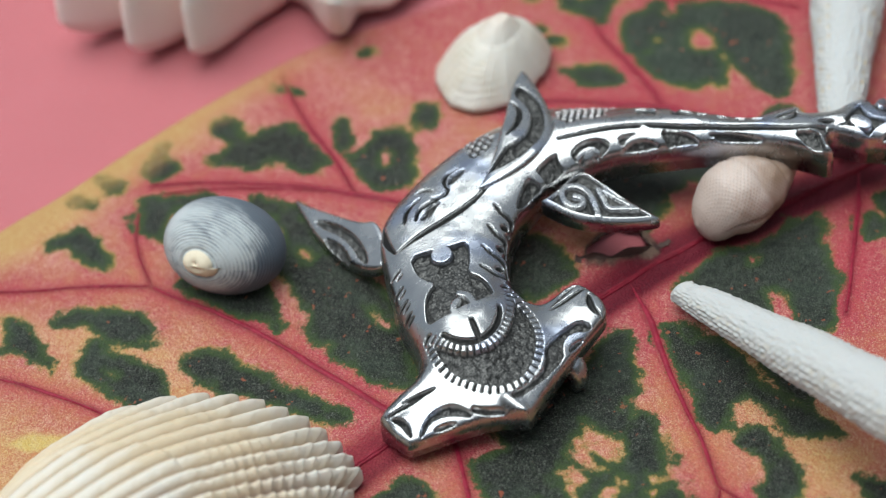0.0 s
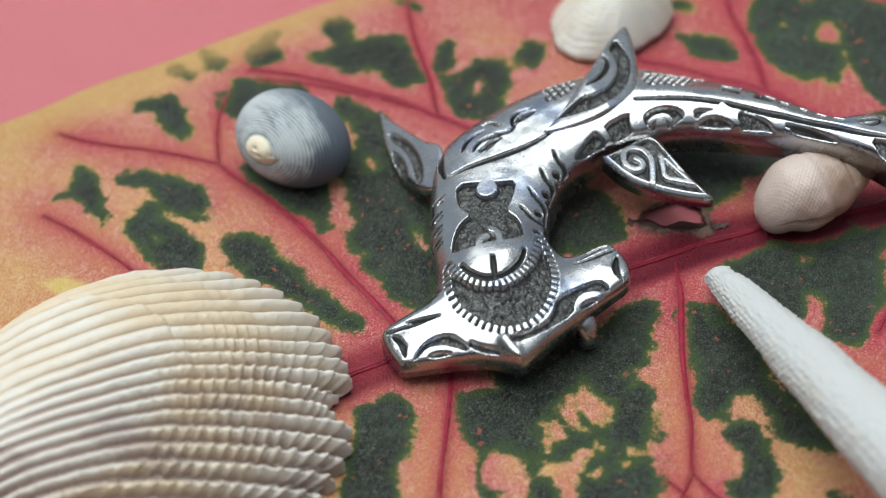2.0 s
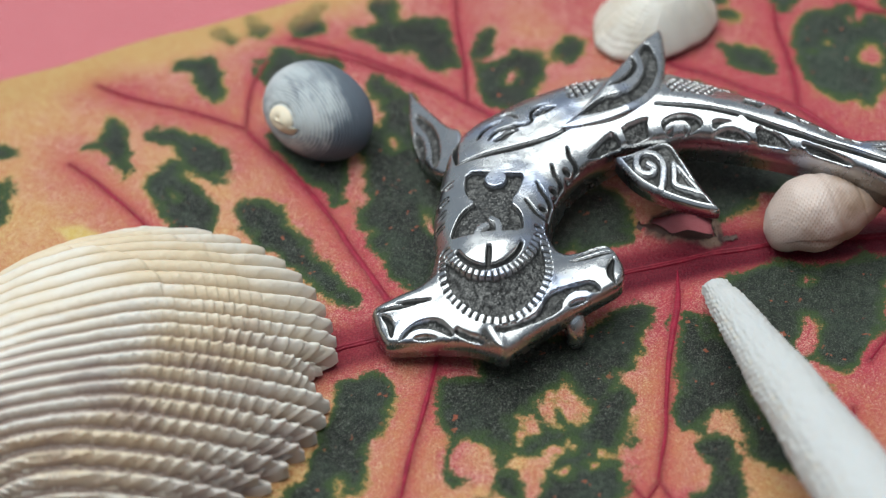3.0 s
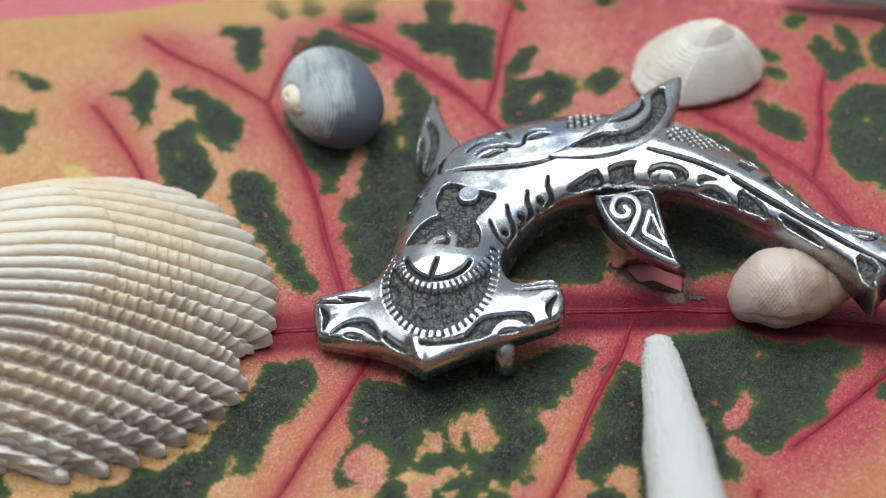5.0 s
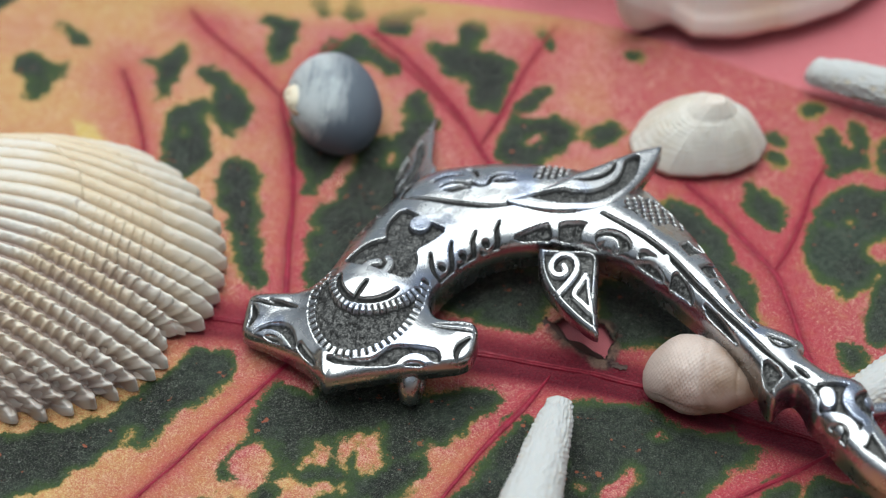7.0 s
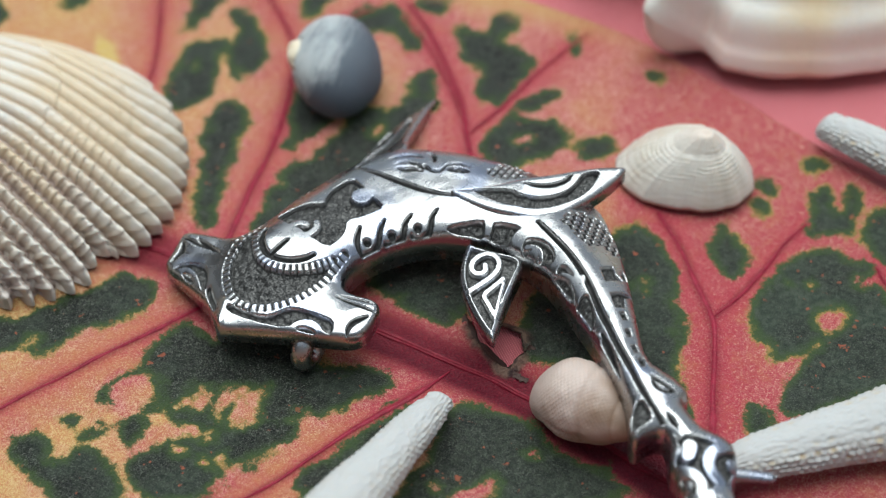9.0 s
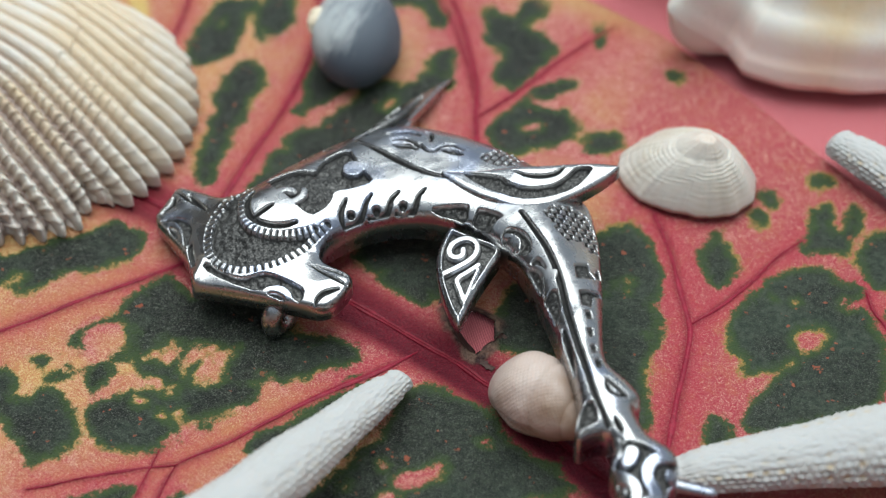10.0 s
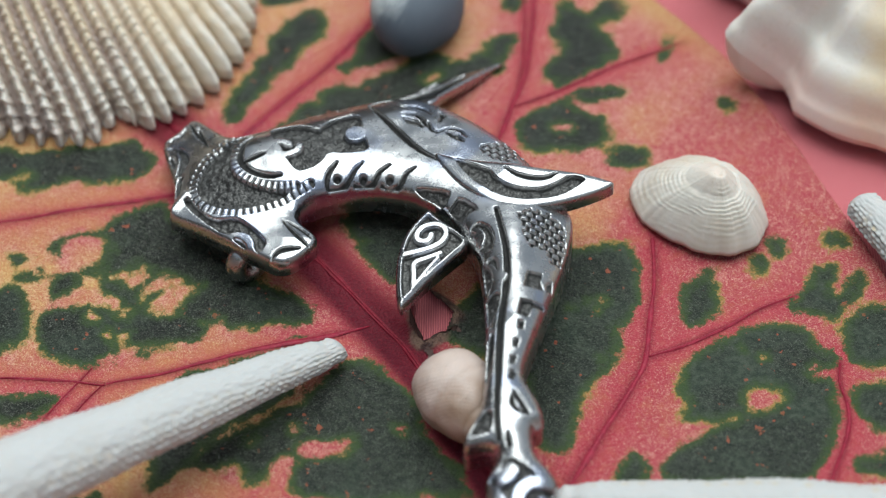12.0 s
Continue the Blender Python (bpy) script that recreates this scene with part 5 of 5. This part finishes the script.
def cockle():
    """A cockle valve lying dome up: ribs spread from the beak, with low scales and one old growth step."""
    beak, axis_turn = np.array([-4.48, -1.18]), radians(-18)
    nr, ns = 1200, 400
    phi = np.linspace(-1, 1, nr)[:, None]
    s = np.linspace(0.02, 1, ns)[None] ** 0.8
    ang = phi * 2.55
    mu, mv = 1.465 + 1.495 * np.cos(ang), 1.50 * np.sin(ang)
    # the ribs run nearly side by side, spreading from far behind the beak; they are worn away on the hump
    spread = np.arctan2(mv * s + 0.75, mu * s + 5.0) - 0.095
    k = 60 + spread / 0.0190 - np.maximum(spread - 0.05, 0) * 9.0 + 0.10 * vnoise(s * 5, s * 0, 2)
    low_side = step(0.30, -0.25, phi)
    u, v = mu * s, mv * s
    z = 0.05 + np.maximum(0.70 * np.sin(np.pi * (0.16 + 0.83 * s ** 1.05)) ** 0.72 * (1 - 0.55 * np.abs(phi) ** 2.6), 0)
    # round ribs with narrow gaps; on the low side each scale ends in a raised point over the gap
    across = np.abs(k % 1.0 - 0.5) * 2
    cell = np.floor(k).astype(np.int64)
    saw = (s * 35 + 0.25 * vnoise(k * 1.3, s * 14, 12) + 3.7 * lattice(cell, 0 * cell, 4)) % 1.0
    point = step(0.35, 0.85, saw) * step(0.99, 0.90, saw)
    toothed = (0.08 + 0.67 * step(0.28, -0.15, phi)) * step(0.50, 0.72, s) * (0.8 + 0.6 * vnoise(k * 0.7, s * 9, 45))
    wide = 0.95 - 0.25 * low_side + toothed * np.where(k % 1.0 < 0.5, 0.40, 0.18) * (point - 0.35) * (0.4 + 0.6 * low_side)
    rib = np.clip(1 - (across / wide) ** 1.6, 0, 1) ** 0.62
    worn = step(0.05, 0.30 + 0.08 * vnoise(phi * 9, s * 4, 41), s)
    amp = (0.004 + 0.112 * s) * (0.15 + 0.85 * worn) * (0.75 + 0.45 * low_side)
    bump = amp * (rib - 0.7) + amp * toothed * rib ** 2 * (0.42 * point - 0.10)
    line = 0.63 + 0.012 * vnoise(phi * 20, phi * 0, 9)
    bump += 0.015 * step(line + 0.010, line - 0.002, s) * step(0.3, 0.6, s)
    line2 = 0.86 + 0.01 * vnoise(phi * 26, phi * 0, 10)
    bump += 0.007 * step(line2 + 0.012, line2 - 0.004, s) * step(0.6, 0.8, s)
    bump += 0.005 * fbm(u * 9, v * 9, 13, 3) + 0.010 * vnoise(u * 40, v * 40, 14) * low_side * step(0.3, 0.7, s)
    edge = 0.985 + (0.038 + 0.035 * step(-0.1, 0.25, phi)) * (rib - 0.55) * step(0.84, 1.0, s) + (0.01 * step(-0.35, -0.15, phi) - 0.06 * step(0.0, -0.015, phi) * step(-0.11, -0.045, phi)) * step(0.88, 1, s)
    u, v, z = u * edge, v * edge, z + bump * (1 - 0.4 * step(0.97, 1, s))
    u, v = u + bump * 0.6 * (s - 0.35), v + bump * 0.5 * phi
    c, q = math.cos(axis_turn), math.sin(axis_turn)
    x, y = beak[0] + u * c - v * q, beak[1] + u * q + v * c
    top_v = np.stack([x, y, z], -1).reshape(-1, 3)
    pick = np.ix_(np.append(np.arange(0, nr, 8), nr - 1), np.append(np.arange(0, ns, 10), ns - 1))
    under = lambda t: np.concatenate([t[pick].ravel(), t[:, -1]])  # a coarser inner face, then its fine rim
    low_v = np.stack([under(x), under(y), np.maximum(under(z) - 0.10, 0.0)], -1)
    f = grid_faces(nr, ns)
    fl = grid_faces(len(pick[0]), pick[1].size)[:, ::-1] + nr * ns
    rim, low_rim = np.arange(nr) * ns + ns - 1, nr * ns + pick[0].size * pick[1].size + np.arange(nr)
    walls = np.stack([rim[:-1], rim[1:], low_rim[1:], low_rim[:-1]], -1)
    # growth band and blotches, plus shade painted into rib gaps, mostly low side
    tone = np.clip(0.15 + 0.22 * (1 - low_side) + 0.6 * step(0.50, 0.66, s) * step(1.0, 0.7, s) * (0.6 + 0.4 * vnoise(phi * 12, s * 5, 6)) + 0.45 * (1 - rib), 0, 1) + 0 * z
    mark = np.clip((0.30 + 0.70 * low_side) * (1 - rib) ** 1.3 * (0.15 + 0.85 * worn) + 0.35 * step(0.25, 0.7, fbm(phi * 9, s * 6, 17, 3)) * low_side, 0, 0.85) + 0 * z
    both = lambda t: np.concatenate([t.ravel(), under(t)])
    faces = np.vstack([f, fl, walls])
    near_beak = (faces[:, 0] < nr * ns) & (faces[:, 0] % ns < 58)
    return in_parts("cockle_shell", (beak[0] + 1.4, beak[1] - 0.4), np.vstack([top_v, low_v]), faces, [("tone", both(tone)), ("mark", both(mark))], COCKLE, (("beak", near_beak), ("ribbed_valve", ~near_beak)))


def polar_shell(name, material, centre, axis, radii, shape, marks, nt=280, na=160):
    """A snail shell as whorls round an axis: shape(polar angle, turn) gives the radius; the foot is flattened on the leaf."""
    th = np.linspace(0.0, np.pi, nt)[:, None]
    ph = np.linspace(0, 2 * np.pi, na, endpoint=False)[None]
    r = shape(th, ph)
    p = np.stack([r * radii[0] * np.sin(th) * np.cos(ph), r * radii[0] * np.sin(th) * np.sin(ph), r * radii[1] * np.cos(th) + 0 * ph], -1).reshape(-1, 3)
    rot = np.array(Vector(axis).to_track_quat("Z", "Y").to_matrix())
    v = p @ rot.T * np.array([1, 1, 0.80])
    across = v[:, 0] * 0.89 + v[:, 1] * 0.45  # narrower one way than the other
    v[:, 0] -= 0.20 * across * 0.89
    v[:, 1] -= 0.20 * across * 0.45
    v += np.array(centre)
    v[:, 2] = np.where(v[:, 2] < 0.03, 0.03 + 0.1 * (v[:, 2] - 0.03), v[:, 2])
    v[:, 2] -= v[:, 2].min()
    t, m = (np.broadcast_to(a, (nt, na)).ravel() for a in marks(th, ph))
    f = grid_faces(nt, na, wrap=True)
    tip = f[:, 0] // na < nt * 0.07
    return in_parts(name, centre, v, f, [("tone", t), ("mark", m)], material, (("apex", tip), ("body_whorl", ~tip)))


def periwinkle():
    def suture(th, ph):
        """How far past the spiral seam a place lies, in seams."""
        return th / 0.265 - 0.35 * ph / 6.2832

    def shape(th, ph):
        q = suture(th, ph)
        seam = np.exp(-(((q - 1.0) / 0.16) ** 2)) + 0.6 * np.exp(-(((q - 0.0) / 0.2) ** 2))
        lines = 0.0060 * np.sin(th * 96 + 2.2 * np.sin(ph + 0.6) + 1.2 * vnoise(th * 9, ph * 1.5, 4)) * step(0.32, 0.5, th) * (0.7 + 0.5 * vnoise(th * 14, ph, 8))
        return 1 - 0.045 * seam + 0.12 * np.exp(-((th / 0.25) ** 4)) + lines - 0.10 * step(1.6, 2.6, th) + 0.02 * np.sin(2 * ph + 1)

    def marks(th, ph):
        q = suture(th, ph)
        band = 0.34 + 0.65 * step(0.7, 1.7, th + 0.35 * np.sin(ph + 2.4)) + 0.14 * np.sin(th * 96 + 2.2 * np.sin(ph + 0.6) + 1.2 * vnoise(th * 9, ph * 1.5, 4)) * (0.6 + 0.6 * vnoise(th * 20, ph * 2, 9)) + 0.16 * fbm(ph * 1.3, th * 1.6, 5, 3) + 0.11 * fbm(np.cos(ph) * 4 + th * 9, np.sin(ph) * 4 + th * 3, 15, 4)
        return np.clip(band, 0, 1), step(1.02, 0.86, q) * 0.95
    return polar_shell("periwinkle_shell", GREYSHELL, (-0.88, 0.43, 0.27), (-0.80, -0.32, 0.36), (0.51, 0.53), shape, marks)


SNAIL_AT, SNAIL_AXIS = (2.30, -2.26, 0.255), (0.94, -0.24, 0.05)


def snail_shell():
    """A small whelk on its side: a blunt canal, one wide whorl with a fine net, and a stepped spire."""
    nu, na = 300, 240
    u = np.linspace(-0.37, 0.62, nu)[:, None]
    ph = np.linspace(0, 2 * np.pi, na, endpoint=False)[None]
    env = np.interp(u, [-0.37, -0.34, -0.28, -0.20, -0.09, 0.01, 0.12, 0.22, 0.34, 0.46, 0.57, 0.62], [0.0, 0.13, 0.205, 0.262, 0.302, 0.318, 0.312, 0.285, 0.230, 0.150, 0.060, 0.0])
    env = np.convolve(np.pad(env[:, 0], 8, mode="edge"), np.ones(17) / 17, "valid")[:, None] * step(0.622, 0.59, u) * np.sqrt(np.clip((u + 0.37) / 0.02, 0, 1))
    w = 0.75 - np.log((0.66 - u) / 0.53) / math.log(1.9)
    q = w - ph / 6.2832
    f = np.abs(q - np.round(q))
    seam = np.exp(-((f / 0.085) ** 2)) * step(-0.35, -0.1, q)
    round_off = np.cos(np.pi * f) * step(-0.1, 0.35, q)
    lip = np.exp(-(((ph - 0.12 - 0.9 * u) / 0.09) ** 2)) * step(0.25, 0.12, u) * step(-0.34, -0.2, u)
    net = np.sin(u * 190 + 0.8 * vnoise(u * 9, ph * 2, 3)) * np.sin(ph * 38 + 0.8 * vnoise(u * 12, ph * 2, 4))
    r = env * (1 - 0.03 * seam - 0.035 * round_off - 0.08 * lip + 0.006 * net + 0.018 * fbm(u * 7 + 0 * ph, np.sin(ph) * 2 + np.cos(ph), 5, 3))
    notch = 0.11 * step(-0.10, -0.37, u)  # the canal bends down to the leaf
    p = np.stack([u + 0 * ph, -r * np.cos(ph) * 0.97, -r * np.sin(ph) - notch], -1).reshape(-1, 3)
    rot = np.array(Vector(SNAIL_AXIS).to_track_quat("X", "Z").to_matrix())
    v = p @ rot.T + np.array(SNAIL_AT)
    v[:, 2] = np.maximum(v[:, 2], 0.0)
    tone = np.clip(0.24 + 0.45 * fbm(u * 5 + 0 * ph, np.sin(ph) + np.cos(ph) * 0.7, 6, 3) + 0.35 * step(0.05, 0.30, u), 0, 1) + 0 * ph
    mark = np.clip(0.60 * step(0.40, 0.8, net) * (0.5 + 0.6 * vnoise(u * 5 + 0 * ph, np.cos(ph) * 2, 19)) * step(0.20, 0.05, u) + 0.15 * seam + (0.60 + 0.25 * vnoise(u * 14 + 0 * ph, np.cos(ph) * 3, 29)) * step(0.10, 0.30, u) + 0.3 * lip, 0, 0.9)
    faces = grid_faces(nu, na, wrap=True)[:, ::-1]
    spire = faces[:, 0] // na > nu * 0.62
    return in_parts("snail_shell", SNAIL_AT, v, faces, [("tone", tone), ("mark", mark)], SNAIL, (("spire", spire), ("body_whorl", ~spire)))


def cap_shell():
    """A low round cap with growth rings and a small curled apex off its middle."""
    na, ns = 180, 90
    a = np.linspace(0, 2 * np.pi, na, endpoint=False)[:, None]
    s = np.linspace(0.0, 1, ns)[None]
    cx, cy, ax, ay = 2.265, 0.55, 2.42, 0.55
    turn = radians(8)
    wob = 1 + 0.03 * np.cos(3 * a + 1) + 0.03 * vnoise(np.cos(a) * 5, np.sin(a) * 5, 3) + 0.012 * vnoise(np.cos(a) * 19, np.sin(a) * 19, 4)
    ex, ey = 0.58 * np.cos(a) * wob, 0.46 * np.sin(a) * wob
    mx, my = cx + ex * math.cos(turn) - ey * math.sin(turn), cy + ex * math.sin(turn) + ey * math.cos(turn)
    mix = s ** 0.95
    x, y = ax + (mx - ax) * mix, ay + (my - ay) * mix
    z = 0.03 + 0.42 * (1 - s ** 1.9) ** 0.9
    ring = np.sin(2 * np.pi * (s * 17 + 0.5 * vnoise(np.cos(a) * 2, np.sin(a) * 2 + s * 6, 5)))
    z = z + 0.0026 * ring * (0.5 + 0.9 * vnoise(np.cos(a) * 2 + s * 9, np.sin(a) * 2, 25)) * step(0.12, 0.3, s) + 0.006 * fbm(x * 9, y * 9, 15, 3)
    z = z + 0.09 * np.exp(-((s / 0.26) ** 2)) - 0.035 * np.exp(-((s / 0.07) ** 2)) - 0.008 * np.exp(-(((s - 0.36) / 0.05) ** 2))
    radial = np.sin(a * 38)
    z = z + 0.002 * radial * step(0.3, 0.7, s)
    v = np.stack([x, y, z], -1).reshape(-1, 3)
    low = np.stack([x, y, np.maximum(z - 0.07, 0.0)], -1).reshape(-1, 3)
    f = grid_faces(ns, na, wrap=True)
    idx = lambda fa: (fa % na) * ns + fa // na
    f = idx(f)
    rim = np.arange(na) * ns + ns - 1
    walls = np.stack([np.roll(rim, -1), rim, rim + na * ns, np.roll(rim, -1) + na * ns], -1)
    tone = 0.25 + 0.10 * ring * step(0.1, 0.3, s) + 0.35 * fbm(x * 3, y * 3, 35, 3) + 0 * z
    mark = 0.6 * np.exp(-((s / 0.22) ** 2)) + 0 * z
    both = lambda t: np.concatenate([t.ravel(), t.ravel()])
    faces = np.vstack([f, f[:, ::-1] + na * ns, walls])
    tip = (faces[:, 0] % (na * ns)) % ns < 30
    return in_parts("limpet_shell", (cx, cy), np.vstack([v, low]), faces, [("tone", both(tone)), ("mark", both(mark))], CAPSHELL, (("apex", tip), ("cap", ~tip)))


def arm_mesh(tip, centre, r_tip, r_base, z_tip, bend=0.0, pitted=1.0, z_mid=0.0):
    """One arm of a finger starfish: flat below, smooth ridge above, rows of grains along the sides."""
    tip, centre = np.array(tip, float), np.array(centre, float)
    nl, na = 480, 130
    s = np.linspace(0, 1, nl)[:, None]
    a = np.linspace(0, 2 * np.pi, na, endpoint=False)[None]
    along = (centre - tip)
    ln = np.hypot(*along)
    t = along / ln
    side = np.array([-t[1], t[0]])
    mid = tip[None] + along[None] * s + side[None] * bend * np.sin(np.pi * s)
    r = r_tip + (r_base - r_tip) * s ** 0.68 - 0.012 * np.exp(-(((s * ln - 0.16) / 0.05) ** 2))
    cap = np.sqrt(np.clip(1 - (1 - np.clip(s * ln / (r_tip * 1.1), 0, 1)) ** 2, 0, 1))
    r = r * np.maximum(cap, 0.03) * (1 + 0.04 * vnoise(s * 9, s * 0, 6))
    up = np.sin(a)
    grain_zone = (0.12 + 0.88 * step(0.92, 0.55, up)) * step(-0.9, -0.5, up)
    rows = np.abs(np.sin(a * 13)) * np.abs(np.sin(np.pi * s * ln / 0.062 + np.floor(a * 13 / np.pi) * 1.57))
    rr = r * (1 + 0.0 * a) + 0.018 * (0.45 + 0.55 * pitted) * rows ** 0.7 * (0.8 + 0.4 * vnoise(s * 70, a * 7, 14)) * grain_zone * cap + 0.006 * fbm(s * ln * 16, a * 9, 8, 3) * cap
    # rows of small open pits
    gu, gw = s * ln / 0.115, a * 2.6
    cu, cw = np.floor(gu).astype(np.int64), np.floor(gw).astype(np.int64)
    pit = pitted * (lattice(cu + 0 * cw, cw + 0 * cu, 77) > -0.1) * np.exp(-(((gu - cu - 0.5) / 0.22) ** 2 + ((gw - cw - 0.5) / 0.20) ** 2)) * step(0.93, 0.75, up) * step(-0.5, -0.2, up) * step(0.03, 0.10, s)
    rr = rr - 0.016 * pit
    w = rr * np.cos(a)
    h = rr * np.where(up > 0, up * 0.92, up * 0.62)
    x, y = mid[:, :1] + side[0] * w, mid[:, 1:] + side[1] * w
    rise = z_tip * (1 - s) ** 2 + (z_mid - 0.62 * r_base) * s if z_mid else z_tip * (1 - s) ** 2
    z = 0.62 * r + h + rise
    v = np.stack([x, y, z], -1).reshape(-1, 3)
    f = grid_faces(nl, na, wrap=True)
    pore = np.clip(pit * 0.95, 0, 1)
    tone = np.clip(0.25 + 0.4 * (1 - rows) * grain_zone, 0, 1) + 0 * z
    return mesh_of("arm", v, f, [("tone", tone.ravel()), ("mark", (pore + 0 * z).ravel())])


def starfish(centre, arms, label, pitted=1.0, z_mid=0.0):
    ob = empty("starfish", centre[0], centre[1], 0.0)
    tagged(ob, label, "starfish", group="starfish on the leaf")
    inv = Matrix.Translation(ob.location).inverted()
    for tip, r_tip, r_base, z_tip, bend in arms:
        p = place("arm", arm_mesh(tip, centre, r_tip, r_base, z_tip, bend, pitted, z_mid), STAR, ob)
        p.matrix_parent_inverse = inv
    nr, na = 16, 48
    s, a = np.linspace(0.0, 1, nr)[:, None], np.linspace(0, 2 * np.pi, na, endpoint=False)[None]
    rad = arms[0][2] * 1.25
    v = np.stack([centre[0] + rad * s * np.cos(a), centre[1] + rad * s * np.sin(a), max(z_mid - 0.5 * rad, 0.02) + 0.62 * rad * np.sqrt(1 - 0.96 * s ** 2) + 0 * a], -1).reshape(-1, 3)
    p = place("disc", mesh_of("disc", v, grid_faces(nr, na, wrap=True), [("tone", np.full(len(v), 0.3)), ("mark", np.zeros(len(v)))]), STAR, ob)
    p.matrix_parent_inverse = inv
    return ob


def conch():
    """A large cream conch lying on the cloth: a swollen flank and a row of blunt spikes along its shoulder."""
    na, ns = 420, 70
    spikes = ((172, 0.74, 0.30, 4.6), (187, 0.56, 0.24, 4.2), (200.5, 0.50, 0.22, 4.6), (236, 0.58, 0.62, 6.5))
    a = np.linspace(0, 360, na, endpoint=False)[:, None]
    s = np.linspace(0, 1, ns)[None]
    reach = np.interp(a, [0, 60, 120, 165, 190, 205, 218, 240, 255, 282, 320, 360], [1.6, 2.0, 2.3, 2.1, 1.95, 1.70, 1.20, 1.50, 1.64, 1.44, 1.42, 1.6])
    lip, ridge = 0.12 + 0 * a, 0 * a
    for angle, size, height, wide in spikes:
        w = np.exp(-(np.abs((a - angle) / wide) ** 2.4))
        reach, lip, ridge = reach + size * w, lip + (height - 0.12) * w, ridge + w
    reach = reach * (1 + 0.01 * fbm(a * 0.05, a * 0, 3, 3))
    dx, dy = np.cos(np.radians(a)), np.sin(np.radians(a))
    cx, cy = 2.60, 3.40
    x, y = cx + reach * dx * s, cy + reach * dy * s
    top = lip + (1.45 - lip) * np.clip(1 - s ** 2.2, 0, 1) ** (0.75 - 0.45 * step(228, 212, a) * step(110, 150, a)) + 0.30 * ridge * step(0.35, 0.80, s) * (1 - s)
    south = step(225, 250, a) * step(350, 320, a)
    top = top - 0.07 * south * np.exp(-(((s - 0.95) / 0.025) ** 2)) - 0.10 * south * np.exp(-(((s - 0.80) / 0.07) ** 2)) + 0.006 * np.sin(s * 46 + a * 0.05) + 0.02 * fbm(x * 1.5, y * 1.5, 9, 3)
    low = -0.09 + (lip + 0.09) * (1 - np.sqrt(np.clip(1 - np.clip((s - 0.70) / 0.30, 0, 1) ** 2, 0, 1)))
    low[:, -1:] = top[:, -1:]
    v = np.vstack([np.stack([x, y, top], -1).reshape(-1, 3), np.stack([x, y, low], -1).reshape(-1, 3)])
    f = grid_faces(ns, na, wrap=True)
    f = (f % na) * ns + f // na
    faces = np.vstack([f, f[:, ::-1] + na * ns])
    tone = np.clip(0.35 + 0.9 * fbm(x * 0.7, y * 0.7, 8, 3) + 0.25 * step(0.9, 0.6, s) - 0.6 * ridge * step(0.6, 0.9, s), 0, 1)
    # pinkish shade of the undercut, painted along the rim between the spikes
    mark = np.clip(0.55 * step(0.86, 0.95, s) * (1 - np.clip(ridge, 0, 1)) + 0 * x, 0, 1)
    both = lambda t: np.concatenate([t.ravel(), t.ravel()])
    ob = empty("conch_shell", cx, cy, -0.09)
    inv = Matrix.Translation(ob.location).inverted()
    spiky = np.isin((faces[:, 0] % (na * ns)) // ns, np.nonzero(ridge[:, 0] > 0.3)[0]) & ((faces[:, 0] % ns) > ns * 0.78)
    column = (faces[:, 0] % (na * ns)) // ns * 360.0 / na
    parts = [("body_whorl", ~spiky)] + [("spike", spiky & (np.abs(column - angle) < 3 * wide)) for angle, _, _, wide in spikes]
    taken = np.zeros(len(faces), bool)
    for name, chosen in parts:
        chosen = chosen & ~taken
        taken |= chosen
        used, flat = np.unique(faces[chosen], return_inverse=True)
        me = mesh_of(name, v[used], flat.reshape(-1, 4), [("tone", both(tone)[used]), ("mark", both(mark)[used])])
        part = place(name, me, CONCH, ob)
        part.matrix_parent_inverse = inv
    return ob


tagged(cockle(), "cream ribbed cockle shell lying dome up on the leaf", "shell")
tagged(cap_shell(), "small chalky cream limpet shell with fine growth rings", "shell")
tagged(periwinkle(), "slate grey periwinkle shell with a cream worn apex", "shell")
tagged(snail_shell(), "small pinkish whelk shell touching the silver tail", "shell")
starfish((7.30, 0.30), [((3.44, -2.42), 0.10, 0.52, 0.06, 0.06), ((3.18, 1.36), 0.125, 0.34, 0.10, 0.0), ((7.2, 4.8), 0.15, 0.46, 0.0, 0.0), ((11.8, 0.9), 0.15, 0.46, 0.0, 0.0), ((8.4, -4.2), 0.15, 0.46, 0.0, 0.0)], "white finger starfish with slender grainy arms")
# this one stands arched on its arm tips
starfish((0.93, -6.6), [((1.335, -2.49), 0.085, 0.385, 0.05, 0.0), ((-2.6, -5.5), 0.115, 0.41, 0.0, 0.0), ((4.7, -5.7), 0.115, 0.41, 0.0, 0.0), ((-1.2, -9.7), 0.115, 0.41, 0.0, 0.0), ((3.3, -9.6), 0.115, 0.41, 0.0, 0.0)], "bleached white finger starfish with one arm near the pendant", 0.35, 1.30)
tagged(conch(), "large cream conch shell with blunt spikes lying on the cloth", "shell")
